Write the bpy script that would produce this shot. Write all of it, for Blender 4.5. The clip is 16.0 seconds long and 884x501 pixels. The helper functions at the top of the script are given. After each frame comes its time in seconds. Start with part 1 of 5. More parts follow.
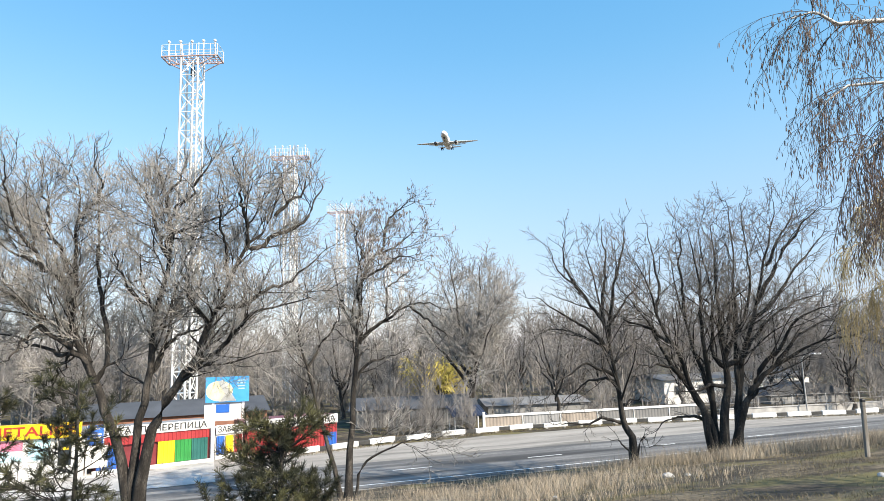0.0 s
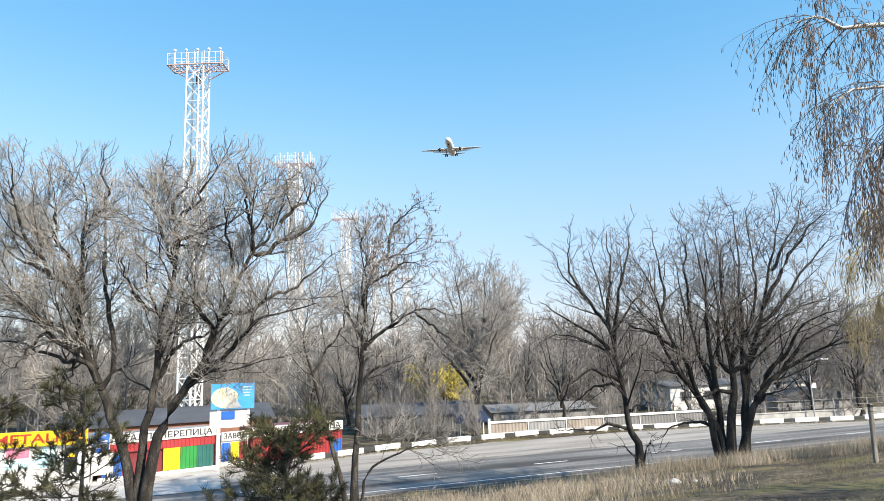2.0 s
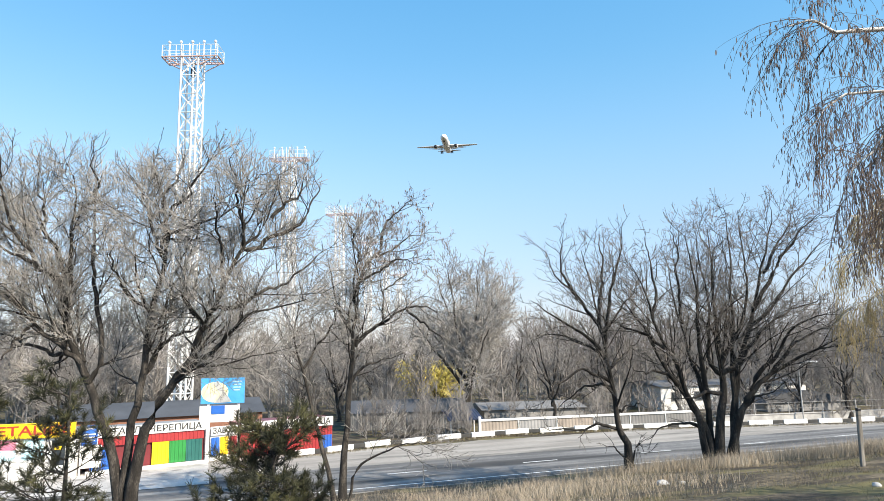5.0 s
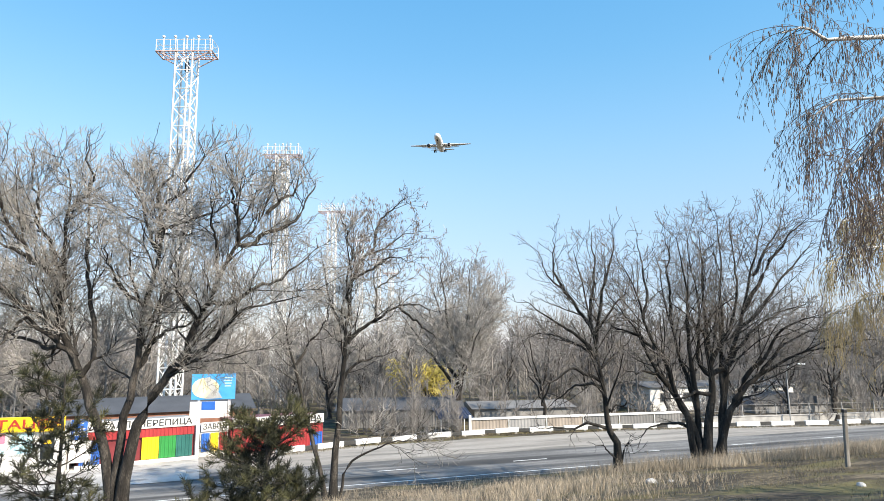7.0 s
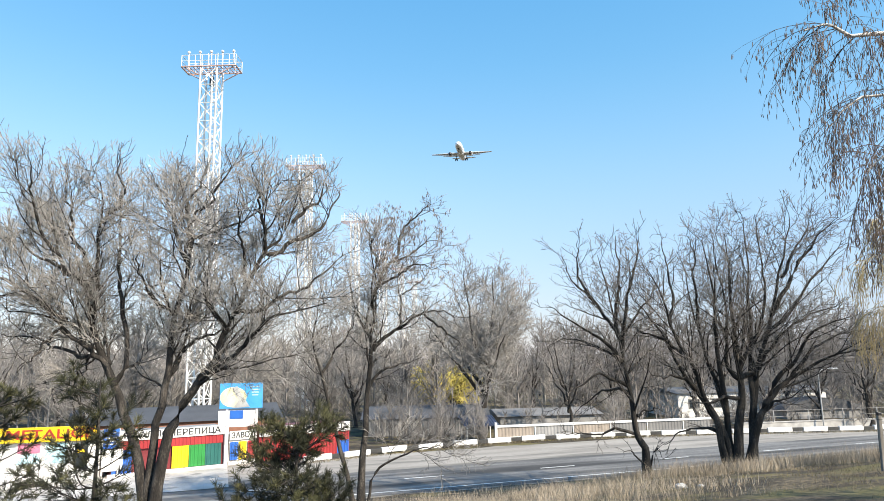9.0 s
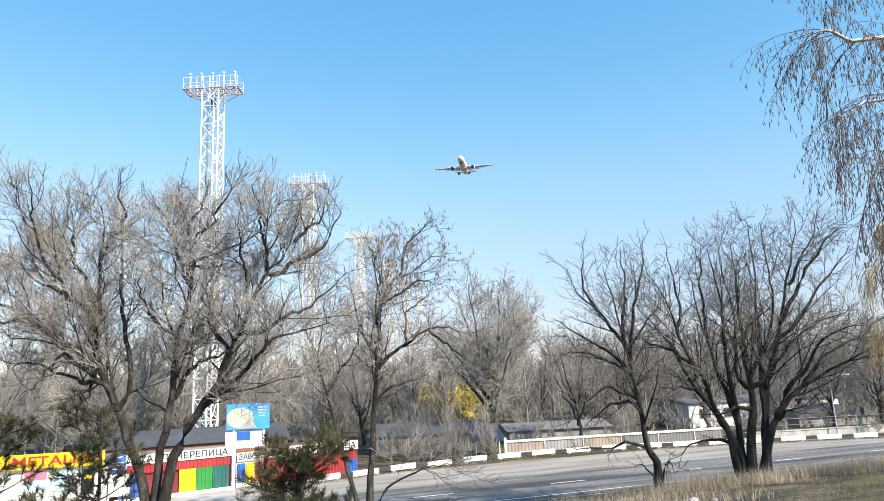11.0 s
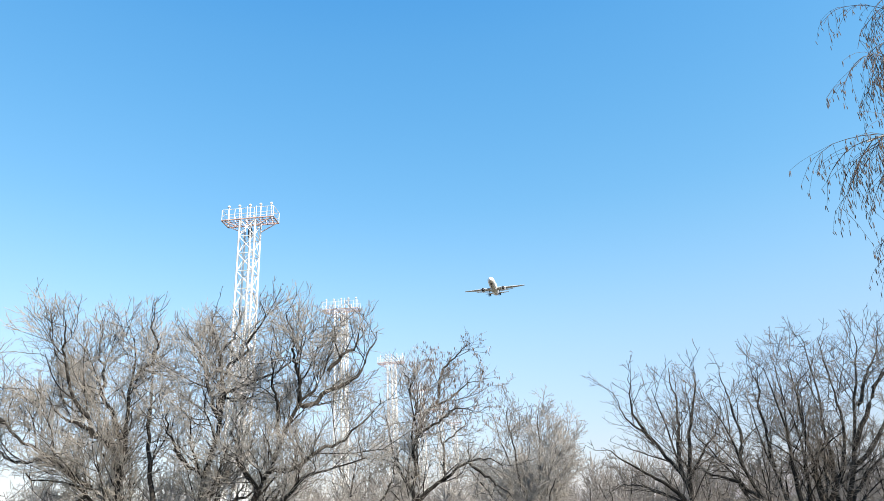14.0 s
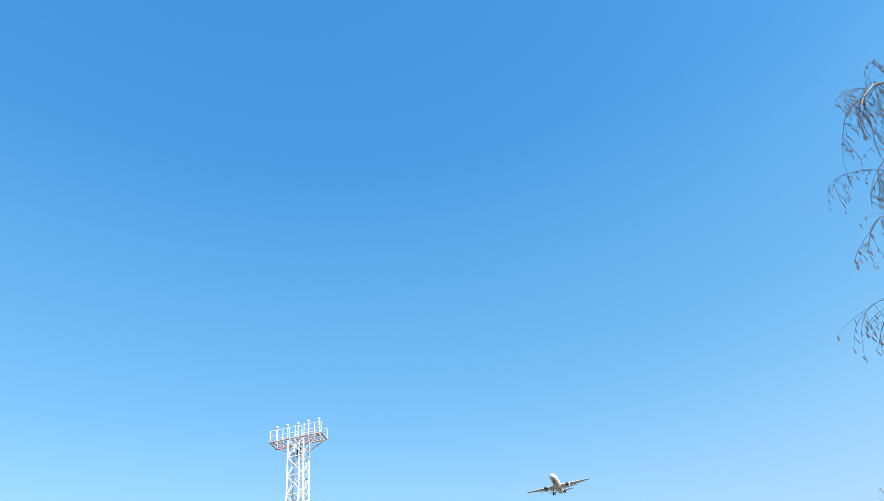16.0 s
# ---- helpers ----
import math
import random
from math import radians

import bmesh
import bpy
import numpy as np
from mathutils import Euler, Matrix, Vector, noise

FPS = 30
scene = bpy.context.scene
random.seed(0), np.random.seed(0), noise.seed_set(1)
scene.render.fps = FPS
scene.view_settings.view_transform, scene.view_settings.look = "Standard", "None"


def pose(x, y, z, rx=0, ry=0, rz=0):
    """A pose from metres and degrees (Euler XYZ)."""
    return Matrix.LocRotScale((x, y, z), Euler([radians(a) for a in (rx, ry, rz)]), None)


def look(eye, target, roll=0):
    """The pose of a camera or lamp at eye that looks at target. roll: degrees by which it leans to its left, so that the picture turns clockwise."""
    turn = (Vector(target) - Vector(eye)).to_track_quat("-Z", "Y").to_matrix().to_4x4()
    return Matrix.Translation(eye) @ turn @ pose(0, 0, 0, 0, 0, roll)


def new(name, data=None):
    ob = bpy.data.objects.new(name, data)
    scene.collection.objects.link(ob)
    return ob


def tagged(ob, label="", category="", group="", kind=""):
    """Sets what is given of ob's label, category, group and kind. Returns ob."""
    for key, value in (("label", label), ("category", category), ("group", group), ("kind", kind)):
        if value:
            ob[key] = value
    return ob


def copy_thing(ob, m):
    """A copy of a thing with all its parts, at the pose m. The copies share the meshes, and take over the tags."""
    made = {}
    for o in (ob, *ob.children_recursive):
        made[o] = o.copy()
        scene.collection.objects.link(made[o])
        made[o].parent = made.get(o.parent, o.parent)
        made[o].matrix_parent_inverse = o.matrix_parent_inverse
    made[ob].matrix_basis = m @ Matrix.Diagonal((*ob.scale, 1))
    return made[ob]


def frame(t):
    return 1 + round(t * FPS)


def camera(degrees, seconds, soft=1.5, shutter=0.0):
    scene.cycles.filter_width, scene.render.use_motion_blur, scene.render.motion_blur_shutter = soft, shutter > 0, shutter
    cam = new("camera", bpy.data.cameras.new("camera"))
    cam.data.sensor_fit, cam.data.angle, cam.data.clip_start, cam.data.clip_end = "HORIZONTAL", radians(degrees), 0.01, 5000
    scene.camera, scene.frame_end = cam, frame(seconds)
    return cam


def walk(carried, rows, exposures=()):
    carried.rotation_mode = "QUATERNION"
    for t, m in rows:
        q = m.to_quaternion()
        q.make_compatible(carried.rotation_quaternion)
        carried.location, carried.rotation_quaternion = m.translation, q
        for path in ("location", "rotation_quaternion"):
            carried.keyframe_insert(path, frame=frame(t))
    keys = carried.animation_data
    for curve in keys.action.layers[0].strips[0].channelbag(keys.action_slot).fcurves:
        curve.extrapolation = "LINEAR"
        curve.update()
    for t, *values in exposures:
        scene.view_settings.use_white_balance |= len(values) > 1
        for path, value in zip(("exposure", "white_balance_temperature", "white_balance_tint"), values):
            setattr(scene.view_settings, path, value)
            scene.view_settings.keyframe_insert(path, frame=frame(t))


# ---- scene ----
cam = camera(68.0, 16.0, 0.85)
ROWS = [
    (0.0, 0.0, 0.0, 1.6, 99.005, 1.976, 0.313),
    (0.5, -0.012, -0.016, 1.58, 99.237, 1.953, 0.449),
    (1.0, -0.006, -0.014, 1.576, 99.511, 2.159, 0.511),
    (1.5, -0.011, -0.008, 1.578, 99.446, 2.177, 0.732),
    (2.0, -0.008, -0.017, 1.581, 99.58, 2.105, 0.739),
    (2.5, -0.03, -0.03, 1.58, 99.394, 2.197, 0.802),
    (3.0, -0.034, -0.011, 1.573, 99.582, 2.303, 1.072),
    (3.5, -0.032, -0.005, 1.564, 99.373, 2.089, 1.018),
    (4.0, -0.018, -0.002, 1.564, 99.265, 1.98, 1.051),
    (4.5, -0.005, 0.001, 1.574, 99.156, 1.788, 0.944),
    (5.0, 0.061, 0.041, 1.617, 99.285, 1.323, 0.094),
    (5.2, 0.094, 0.036, 1.644, 99.183, 1.202, -0.372),
    (7.5, -0.033, -0.136, 1.532, 99.185, 0.564, -0.637),
    (8.0, -0.045, -0.192, 1.486, 100.123, 0.268, 0.614),
    (10.3, 0.018, -0.078, 1.551, 99.708, 2.16, 1.896),
    (10.5, 0.028, -0.067, 1.56, 100.098, 2.242, 2.145),
    (11.0, 0.019, -0.044, 1.571, 101.217, 2.545, 2.047),
    (11.5, -0.006, -0.02, 1.579, 101.848, 1.914, 2.0),
    (12.0, -0.034, 0.003, 1.612, 104.616, 2.025, 0.836),
    (12.5, -0.054, 0.149, 1.651, 110.057, 1.31, 1.347),
    (13.0, -0.186, 0.438, 1.747, 111.911, 2.374, 4.066),
    (13.5, -0.193, 0.495, 1.751, 111.331, 3.115, 4.817),
    (14.0, -0.196, 0.528, 1.779, 112.004, 3.173, 5.032),
    (14.5, -0.207, 0.579, 1.835, 114.207, 3.543, 8.087),
    (15.0, -0.109, 0.541, 1.829, 118.04, 5.288, 11.075),
    (15.5, -0.133, 0.424, 1.849, 123.081, 7.011, 9.871),
    (16.0, -0.116, 0.372, 1.821, 129.678, 6.793, 11.514),
]
walk(cam, [(t, pose(x, y, z, rx, ry, rz)) for t, x, y, z, rx, ry, rz in ROWS], [(0.0, 0.68, 7300, 10), (13.0, 0.68, 7300, 10), (16.0, 0.62, 7150, 10)])

# ---- sky and sun ----
SUN_AZ, SUN_EL = radians(130), radians(37)  # clockwise from +y
world = bpy.data.worlds.new("sky")
scene.world = world
world.use_nodes = True
wn = world.node_tree.nodes
sky = wn.new("ShaderNodeTexSky")
sky.sky_type = "NISHITA"
sky.sun_disc = False
sky.sun_elevation, sky.sun_rotation = SUN_EL, SUN_AZ
sky.air_density, sky.dust_density, sky.ozone_density, sky.altitude = 1.2, 0.5, 1.4, 300
wn["Background"].inputs[1].default_value = 0.15
# hazy look tinted into the sky colour: pale towards horizon, deep blue towards zenith
links = world.node_tree.links
# flat blue mixed evenly into the sky colour
blue_mix = wn.new("ShaderNodeMix")
blue_mix.data_type = "RGBA"
blue_mix.inputs[0].default_value = 0.4
blue_mix.inputs[7].default_value = (0.05, 2.1, 5.2, 1)
links.new(sky.outputs[0], blue_mix.inputs[6])
up = wn.new("ShaderNodeSeparateXYZ")
links.new(wn.new("ShaderNodeTexCoord").outputs["Generated"], up.inputs[0])
height_tint = wn.new("ShaderNodeValToRGB")  # half the tint at each height of the sky
height_tint.color_ramp.interpolation = "B_SPLINE"
stops = ((0.0, (0.36, 0.33, 0.37)), (0.10, (0.48, 0.42, 0.44)), (0.21, (0.62, 0.52, 0.49)), (0.31, (0.60, 0.56, 0.51)), (0.43, (0.46, 0.54, 0.52)), (0.63, (0.36, 0.50, 0.53)), (0.74, (0.25, 0.44, 0.52)), (1.0, (0.20, 0.39, 0.51)))
while len(height_tint.color_ramp.elements) < len(stops):
    height_tint.color_ramp.elements.new(0.5)
for el, (at, col) in zip(height_tint.color_ramp.elements, stops):
    el.position, el.color = at, (*col, 1)
links.new(up.outputs[2], height_tint.inputs[0])
tint = wn.new("ShaderNodeVectorMath")
tint.operation = "MULTIPLY"
links.new(blue_mix.outputs[2], tint.inputs[0])
links.new(height_tint.outputs[0], tint.inputs[1])
twice = wn.new("ShaderNodeVectorMath")
twice.operation = "SCALE"
twice.inputs["Scale"].default_value = 2.0
links.new(tint.outputs[0], twice.inputs[0])
links.new(twice.outputs[0], wn["Background"].inputs[0])
sun_data = bpy.data.lights.new("sun", "SUN")
sun_data.energy, sun_data.angle, sun_data.color = 5.0, radians(0.53), (1.0, 0.94, 0.85)
sun = new("sun", sun_data)
SUN_DIR = Vector((math.sin(SUN_AZ) * math.cos(SUN_EL), math.cos(SUN_AZ) * math.cos(SUN_EL), math.sin(SUN_EL)))
sun.matrix_world = look(SUN_DIR * 60, (0, 0, 0))

# ---- materials ----


def material(name, colors, scale=4.0, rough=0.8, metal=0.0, bump=0.3, fine=40.0, vary=0.0, spots=None, detail=6.0, stretch=(1, 1, 1), dist=0.02, turn=0.0):
    """Two-scale noise between colours; vary: brightness change per object; spots: (colour, scale, low, high) stains."""
    m = bpy.data.materials.new(name)
    m.use_nodes = True
    n, l = m.node_tree.nodes, m.node_tree.links
    b = n["Principled BSDF"]
    b.inputs["Roughness"].default_value, b.inputs["Metallic"].default_value = rough, metal
    co = n.new("ShaderNodeTexCoord")
    mp = n.new("ShaderNodeMapping")
    mp.inputs["Scale"].default_value = stretch
    rot = n.new("ShaderNodeMapping")
    rot.inputs["Rotation"].default_value[2] = turn
    l.new(co.outputs["Object"], rot.inputs[0])
    l.new(rot.outputs[0], mp.inputs[0])
    big = n.new("ShaderNodeTexNoise")
    big.inputs["Scale"].default_value, big.inputs["Detail"].default_value = scale, detail
    small = n.new("ShaderNodeTexNoise")
    small.inputs["Scale"].default_value, small.inputs["Detail"].default_value = fine, 4.0
    for t in (big, small):
        l.new(mp.outputs[0], t.inputs["Vector"])
    add = n.new("ShaderNodeMath")
    add.operation = "MULTIPLY_ADD"
    l.new(small.outputs["Fac"], add.inputs[0])
    add.inputs[1].default_value = 0.6
    l.new(big.outputs["Fac"], add.inputs[2])
    ramp = n.new("ShaderNodeValToRGB")
    ramp.color_ramp.elements[0].position, ramp.color_ramp.elements[1].position = 0.55, 1.05
    ramp.color_ramp.elements[1].position = 1.0
    els = ramp.color_ramp.elements
    while len(els) < len(colors):
        els.new(0.7)
    for i, c in enumerate(colors):
        els[i].position = min(0.55 + 0.5 * i / max(1, len(colors) - 1), 1.0)
        els[i].color = (*c, 1)
    l.new(add.outputs[0], ramp.inputs[0])
    out = ramp.outputs[0]
    if spots:
        col, sc, lo, hi = spots
        st = n.new("ShaderNodeTexNoise")
        st.inputs["Scale"].default_value, st.inputs["Detail"].default_value = sc, 8.0
        l.new(mp.outputs[0], st.inputs["Vector"])
        mr = n.new("ShaderNodeMapRange")
        mr.inputs[1].default_value, mr.inputs[2].default_value = lo, hi
        l.new(st.outputs["Fac"], mr.inputs[0])
        mix = n.new("ShaderNodeMix")
        mix.data_type = "RGBA"
        l.new(mr.outputs[0], mix.inputs[0])
        l.new(out, mix.inputs[6])
        mix.inputs[7].default_value = (*col, 1)
        out = mix.outputs[2]
    if vary:
        info = n.new("ShaderNodeObjectInfo")
        hsv = n.new("ShaderNodeHueSaturation")
        mr = n.new("ShaderNodeMapRange")
        mr.inputs[3].default_value, mr.inputs[4].default_value = 1 - vary, 1 + vary
        l.new(info.outputs["Random"], mr.inputs[0])
        l.new(mr.outputs[0], hsv.inputs["Value"])
        l.new(out, hsv.inputs["Color"])
        out = hsv.outputs[0]
    l.new(out, b.inputs["Base Color"])
    if bump:
        bp = n.new("ShaderNodeBump")
        bp.inputs["Strength"].default_value, bp.inputs["Distance"].default_value = bump, dist
        l.new(add.outputs[0], bp.inputs["Height"])
        l.new(bp.outputs[0], b.inputs["Normal"])
    return m


M_BARK = material("bark", [(0.008, 0.007, 0.006), (0.03, 0.026, 0.023), (0.10, 0.088, 0.076)], 5, 0.95, bump=1.0, fine=45, stretch=(1, 1, 0.3), dist=0.03)
M_BARK_DARK = material("dark bark", [(0.006, 0.0055, 0.005), (0.02, 0.018, 0.016), (0.065, 0.057, 0.05)], 5, 0.95, bump=1.0, fine=45, stretch=(1, 1, 0.3), dist=0.03)
M_TWIG = material("twig", [(0.15, 0.138, 0.124), (0.47, 0.442, 0.408)], 0.8, 0.9, bump=0, fine=9)
M_BRANCH = material("branch bark", [(0.018, 0.017, 0.016), (0.06, 0.057, 0.053), (0.14, 0.133, 0.125)], 2.5, 0.95, bump=0, fine=20)
M_TWIG_DARK = material("dark twig", [(0.06, 0.053, 0.047), (0.24, 0.213, 0.19)], 0.8, 0.9, bump=0, fine=9)
M_FAR_TWIG = material("far twig", [(0.12, 0.11, 0.103), (0.31, 0.29, 0.274)], 0.1, 0.95, bump=0, fine=1.5)
M_PALE_TWIG = material("pale far twig", [(0.2, 0.187, 0.172), (0.46, 0.436, 0.41)], 0.1, 0.95, bump=0, fine=1.5)
M_WILLOW = material("willow twig", [(0.48, 0.40, 0.09), (0.70, 0.59, 0.18)], 0.5, 0.9, bump=0, fine=5)
M_BIRCH = material("birch bark", [(0.35, 0.33, 0.30), (0.72, 0.70, 0.66)], 6, 0.7, bump=0.4, fine=60, spots=((0.05, 0.045, 0.04), 9, 0.56, 0.64))
M_BIRCH_TWIG = material("birch twig", [(0.07, 0.045, 0.035), (0.16, 0.11, 0.08)], 2, 0.8, bump=0, fine=20)
M_CATKIN = material("catkin", [(0.055, 0.039, 0.034), (0.27, 0.195, 0.15)], 3, 0.9, bump=0.3, fine=60)
M_WOOD = material("weathered grey wood", [(0.10, 0.088, 0.075), (0.21, 0.19, 0.165), (0.33, 0.305, 0.27)], 3, 0.9, bump=0.6, fine=30, stretch=(1, 1, 0.12))
M_OCHRE = material("ochre birch twig", [(0.24, 0.18, 0.085), (0.54, 0.42, 0.21)], 1.5, 0.9, bump=0, fine=15)
M_NEEDLE = material("pine needles", [(0.007, 0.010, 0.005), (0.024, 0.027, 0.011), (0.14, 0.135, 0.055)], 1.0, 0.7, bump=0, fine=8)
M_GROUND = material("grassy soil", [(0.012, 0.009, 0.006), (0.052, 0.04, 0.025), (0.19, 0.15, 0.095)], 1.1, 1.0, bump=1.0, fine=14, spots=((0.13, 0.112, 0.042), 0.7, 0.52, 0.64), dist=0.05, stretch=(0.4, 1, 1), turn=-0.34)
M_DRY = material("dry grass", [(0.17, 0.135, 0.095), (0.50, 0.425, 0.33)], 0.5, 0.9, bump=0, fine=6)
M_STRAW = material("short withered grass", [(0.08, 0.066, 0.042), (0.23, 0.19, 0.125)], 0.5, 0.9, bump=0, fine=6)
M_GREEN = material("green grass", [(0.09, 0.082, 0.025), (0.25, 0.205, 0.075)], 0.5, 0.9, bump=0, fine=6)
ROAD_TURN = -math.atan2(0.338, 0.941)  # wear runs along the road
M_ASPHALT = material("asphalt", [(0.075, 0.072, 0.068), (0.14, 0.136, 0.13), (0.26, 0.252, 0.238)], 1.4, 0.9, bump=0.35, fine=30, spots=((0.05, 0.048, 0.046), 0.55, 0.5, 0.62), dist=0.01, stretch=(0.09, 1, 1), turn=ROAD_TURN)
M_DUST = material("dusty shoulder", [(0.22, 0.20, 0.175), (0.38, 0.35, 0.31)], 0.8, 1.0, bump=0.4, fine=20, spots=((0.16, 0.148, 0.13), 0.9, 0.54, 0.68), stretch=(0.14, 1, 1), turn=ROAD_TURN)
M_PALE = material("pale concrete", [(0.30, 0.285, 0.265), (0.56, 0.54, 0.51)], 0.7, 0.95, bump=0.3, fine=20, spots=((0.24, 0.228, 0.21), 0.9, 0.55, 0.68))
M_PAINT = material("road paint", [(0.55, 0.55, 0.53), (0.82, 0.82, 0.8)], 3, 0.8, bump=0.1, fine=40, spots=((0.25, 0.25, 0.25), 6, 0.62, 0.72))
M_WHITE = material("white paint", [(0.62, 0.61, 0.59), (0.84, 0.84, 0.82)], 1.5, 0.6, bump=0.1, fine=30, vary=0.06)
M_BLACK = material("black paint", [(0.02, 0.02, 0.02), (0.06, 0.06, 0.058)], 3, 0.7, bump=0.1)
M_STEEL_W = material("white painted steel", [(0.72, 0.71, 0.69), (0.88, 0.88, 0.87)], 1.0, 0.45, bump=0, fine=8, spots=((0.5, 0.3, 0.2), 1.2, 0.66, 0.76))
M_STEEL_R = material("faded red primer steel", [(0.42, 0.24, 0.2), (0.62, 0.45, 0.4)], 1.5, 0.6, bump=0, fine=8)
M_RED = material("red profiled sheet", [(0.30, 0.028, 0.034), (0.43, 0.05, 0.052)], 1.0, 0.4, bump=0.05)
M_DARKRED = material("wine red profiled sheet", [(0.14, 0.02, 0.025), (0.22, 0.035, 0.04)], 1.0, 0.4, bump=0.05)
M_YELLOW = material("yellow paint", [(0.80, 0.52, 0.02), (0.92, 0.64, 0.03)], 1.0, 0.4, bump=0.03)
M_GREENP = material("green profiled sheet", [(0.02, 0.20, 0.045), (0.03, 0.28, 0.068)], 1.0, 0.4, bump=0.03)
M_TEAL = material("dark teal profiled sheet", [(0.015, 0.10, 0.09), (0.03, 0.16, 0.14)], 1.0, 0.4, bump=0.03)
M_DARKBLUE = material("dark blue sheet", [(0.025, 0.035, 0.07), (0.05, 0.07, 0.12)], 1.0, 0.5, bump=0.05)
M_BLUE = material("blue paint", [(0.02, 0.10, 0.42), (0.03, 0.16, 0.55)], 1.0, 0.4, bump=0.03)
M_SKYBLUE = material("sky blue print", [(0.04, 0.30, 0.68), (0.08, 0.42, 0.80)], 1.0, 0.4, bump=0)
M_CREAM = material("cream print", [(0.80, 0.68, 0.28), (0.9, 0.84, 0.6)], 1.5, 0.5, bump=0)
M_LETTER_R = material("dark red lettering", [(0.38, 0.03, 0.02), (0.48, 0.05, 0.03)], 2, 0.5, bump=0)
M_LETTER_K = material("black lettering", [(0.02, 0.02, 0.022), (0.04, 0.04, 0.045)], 2, 0.5, bump=0)
M_GLASS = material("dark window glass", [(0.02, 0.025, 0.03), (0.05, 0.06, 0.07)], 1, 0.08, bump=0)
M_PINK = material("pink print", [(0.55, 0.14, 0.25), (0.7, 0.25, 0.35)], 2, 0.5, bump=0)
M_CYAN = material("pale blue print", [(0.35, 0.65, 0.75), (0.6, 0.82, 0.88)], 2, 0.5, bump=0)
M_GREYWALL = material("grey sheet wall", [(0.20, 0.20, 0.20), (0.34, 0.335, 0.33)], 0.8, 0.7, bump=0.1)
M_SLATE = material("dark slate roof", [(0.04, 0.043, 0.048), (0.085, 0.09, 0.10)], 0.5, 0.7, bump=0.2)
M_ROOFGREY = material("grey roof sheet", [(0.15, 0.148, 0.145), (0.24, 0.235, 0.23)], 0.5, 0.7, bump=0.2)
M_BEIGE = material("beige panel", [(0.25, 0.21, 0.175), (0.36, 0.31, 0.265)], 1.2, 0.8, bump=0.1)
M_BRICK = material("red brick wall", [(0.20, 0.09, 0.06), (0.32, 0.15, 0.10)], 2, 0.9, bump=0.2)
M_CONCRETE = material("concrete", [(0.28, 0.27, 0.26), (0.48, 0.47, 0.45)], 2, 0.9, bump=0.3, fine=40)
M_PLANE = material("white aircraft paint", [(0.78, 0.78, 0.78), (0.86, 0.86, 0.86)], 0.1, 0.3, bump=0, fine=1)
M_PLANE_G = material("grey aircraft paint", [(0.58, 0.59, 0.60), (0.68, 0.69, 0.70)], 0.1, 0.35, bump=0, fine=1)
M_DARKMETAL = material("dark metal", [(0.015, 0.015, 0.017), (0.05, 0.05, 0.055)], 1, 0.4, bump=0, metal=0.3)
M_LAMP = material("lamp glass", [(0.75, 0.76, 0.78), (0.9, 0.9, 0.92)], 1, 0.15, bump=0)

# ---- mesh helpers ----


def raw_mesh(name, verts, faces, mat, smooth=False):
    """Mesh from an (n, 3) array and an (m, k) array of vertex indices."""
    verts, faces = np.asarray(verts, dtype=np.float32), np.asarray(faces, dtype=np.int32)
    me = bpy.data.meshes.new(name)
    me.vertices.add(len(verts))
    me.vertices.foreach_set("co", verts.ravel())
    k = faces.shape[1]
    me.loops.add(faces.size)
    me.loops.foreach_set("vertex_index", faces.ravel())
    me.polygons.add(len(faces))
    me.polygons.foreach_set("loop_start", np.arange(0, faces.size, k, dtype=np.int32))
    me.polygons.foreach_set("loop_total", np.full(len(faces), k, dtype=np.int32))
    if smooth:
        me.polygons.foreach_set("use_smooth", np.ones(len(faces), dtype=bool))
    me.materials.append(mat)
    me.update(calc_edges=True)
    return me


def tube_arrays(lines, sides):
    """Tapered tubes round polylines [(points (n, 3), radii (n,))], all in one pair of arrays."""
    V, F, base = [], [], 0
    ang = np.arange(sides) * 2 * np.pi / sides
    ca, sa = np.cos(ang), np.sin(ang)
    groups = {}
    for p, r in lines:
        groups.setdefault(len(p), []).append((p, r))
    for n, items in groups.items():
        P = np.array([i[0] for i in items], dtype=np.float64)
        Rr = np.array([i[1] for i in items], dtype=np.float64)
        T = np.gradient(P, axis=1)
        T /= np.linalg.norm(T, axis=2, keepdims=True) + 1e-9
        ref = np.where(np.abs(T[..., 2:3]) > 0.9, np.array([1.0, 0, 0]), np.array([0, 0, 1.0]))
        A = np.cross(T, ref)
        A /= np.linalg.norm(A, axis=2, keepdims=True) + 1e-9
        B = np.cross(T, A)
        ring = P[:, :, None, :] + Rr[:, :, None, None] * (A[:, :, None, :] * ca[None, None, :, None] + B[:, :, None, :] * sa[None, None, :, None])
        m = len(items)
        V.append(ring.reshape(-1, 3))
        idx = np.arange(m * n * sides).reshape(m, n, sides) + base
        nxt = np.roll(idx, -1, axis=2)
        F.append(np.stack([idx[:, :-1], nxt[:, :-1], nxt[:, 1:], idx[:, 1:]], axis=-1).reshape(-1, 4))
        base += m * n * sides
    return np.concatenate(V), np.concatenate(F)


def tubes(name, lines, sides, mat, parent=None, smooth=True, label=""):
    v, f = tube_arrays(lines, sides)
    ob = new(name, raw_mesh(name, v, f, mat, smooth))
    ob.parent = parent
    return tagged(ob, label)


def part(name, bm, mat, parent=None, label=""):
    me = bpy.data.meshes.new(name)
    bm.to_mesh(me)
    bm.free()
    me.materials.append(mat)
    ob = new(name, me)
    ob.parent = parent
    return tagged(ob, label)


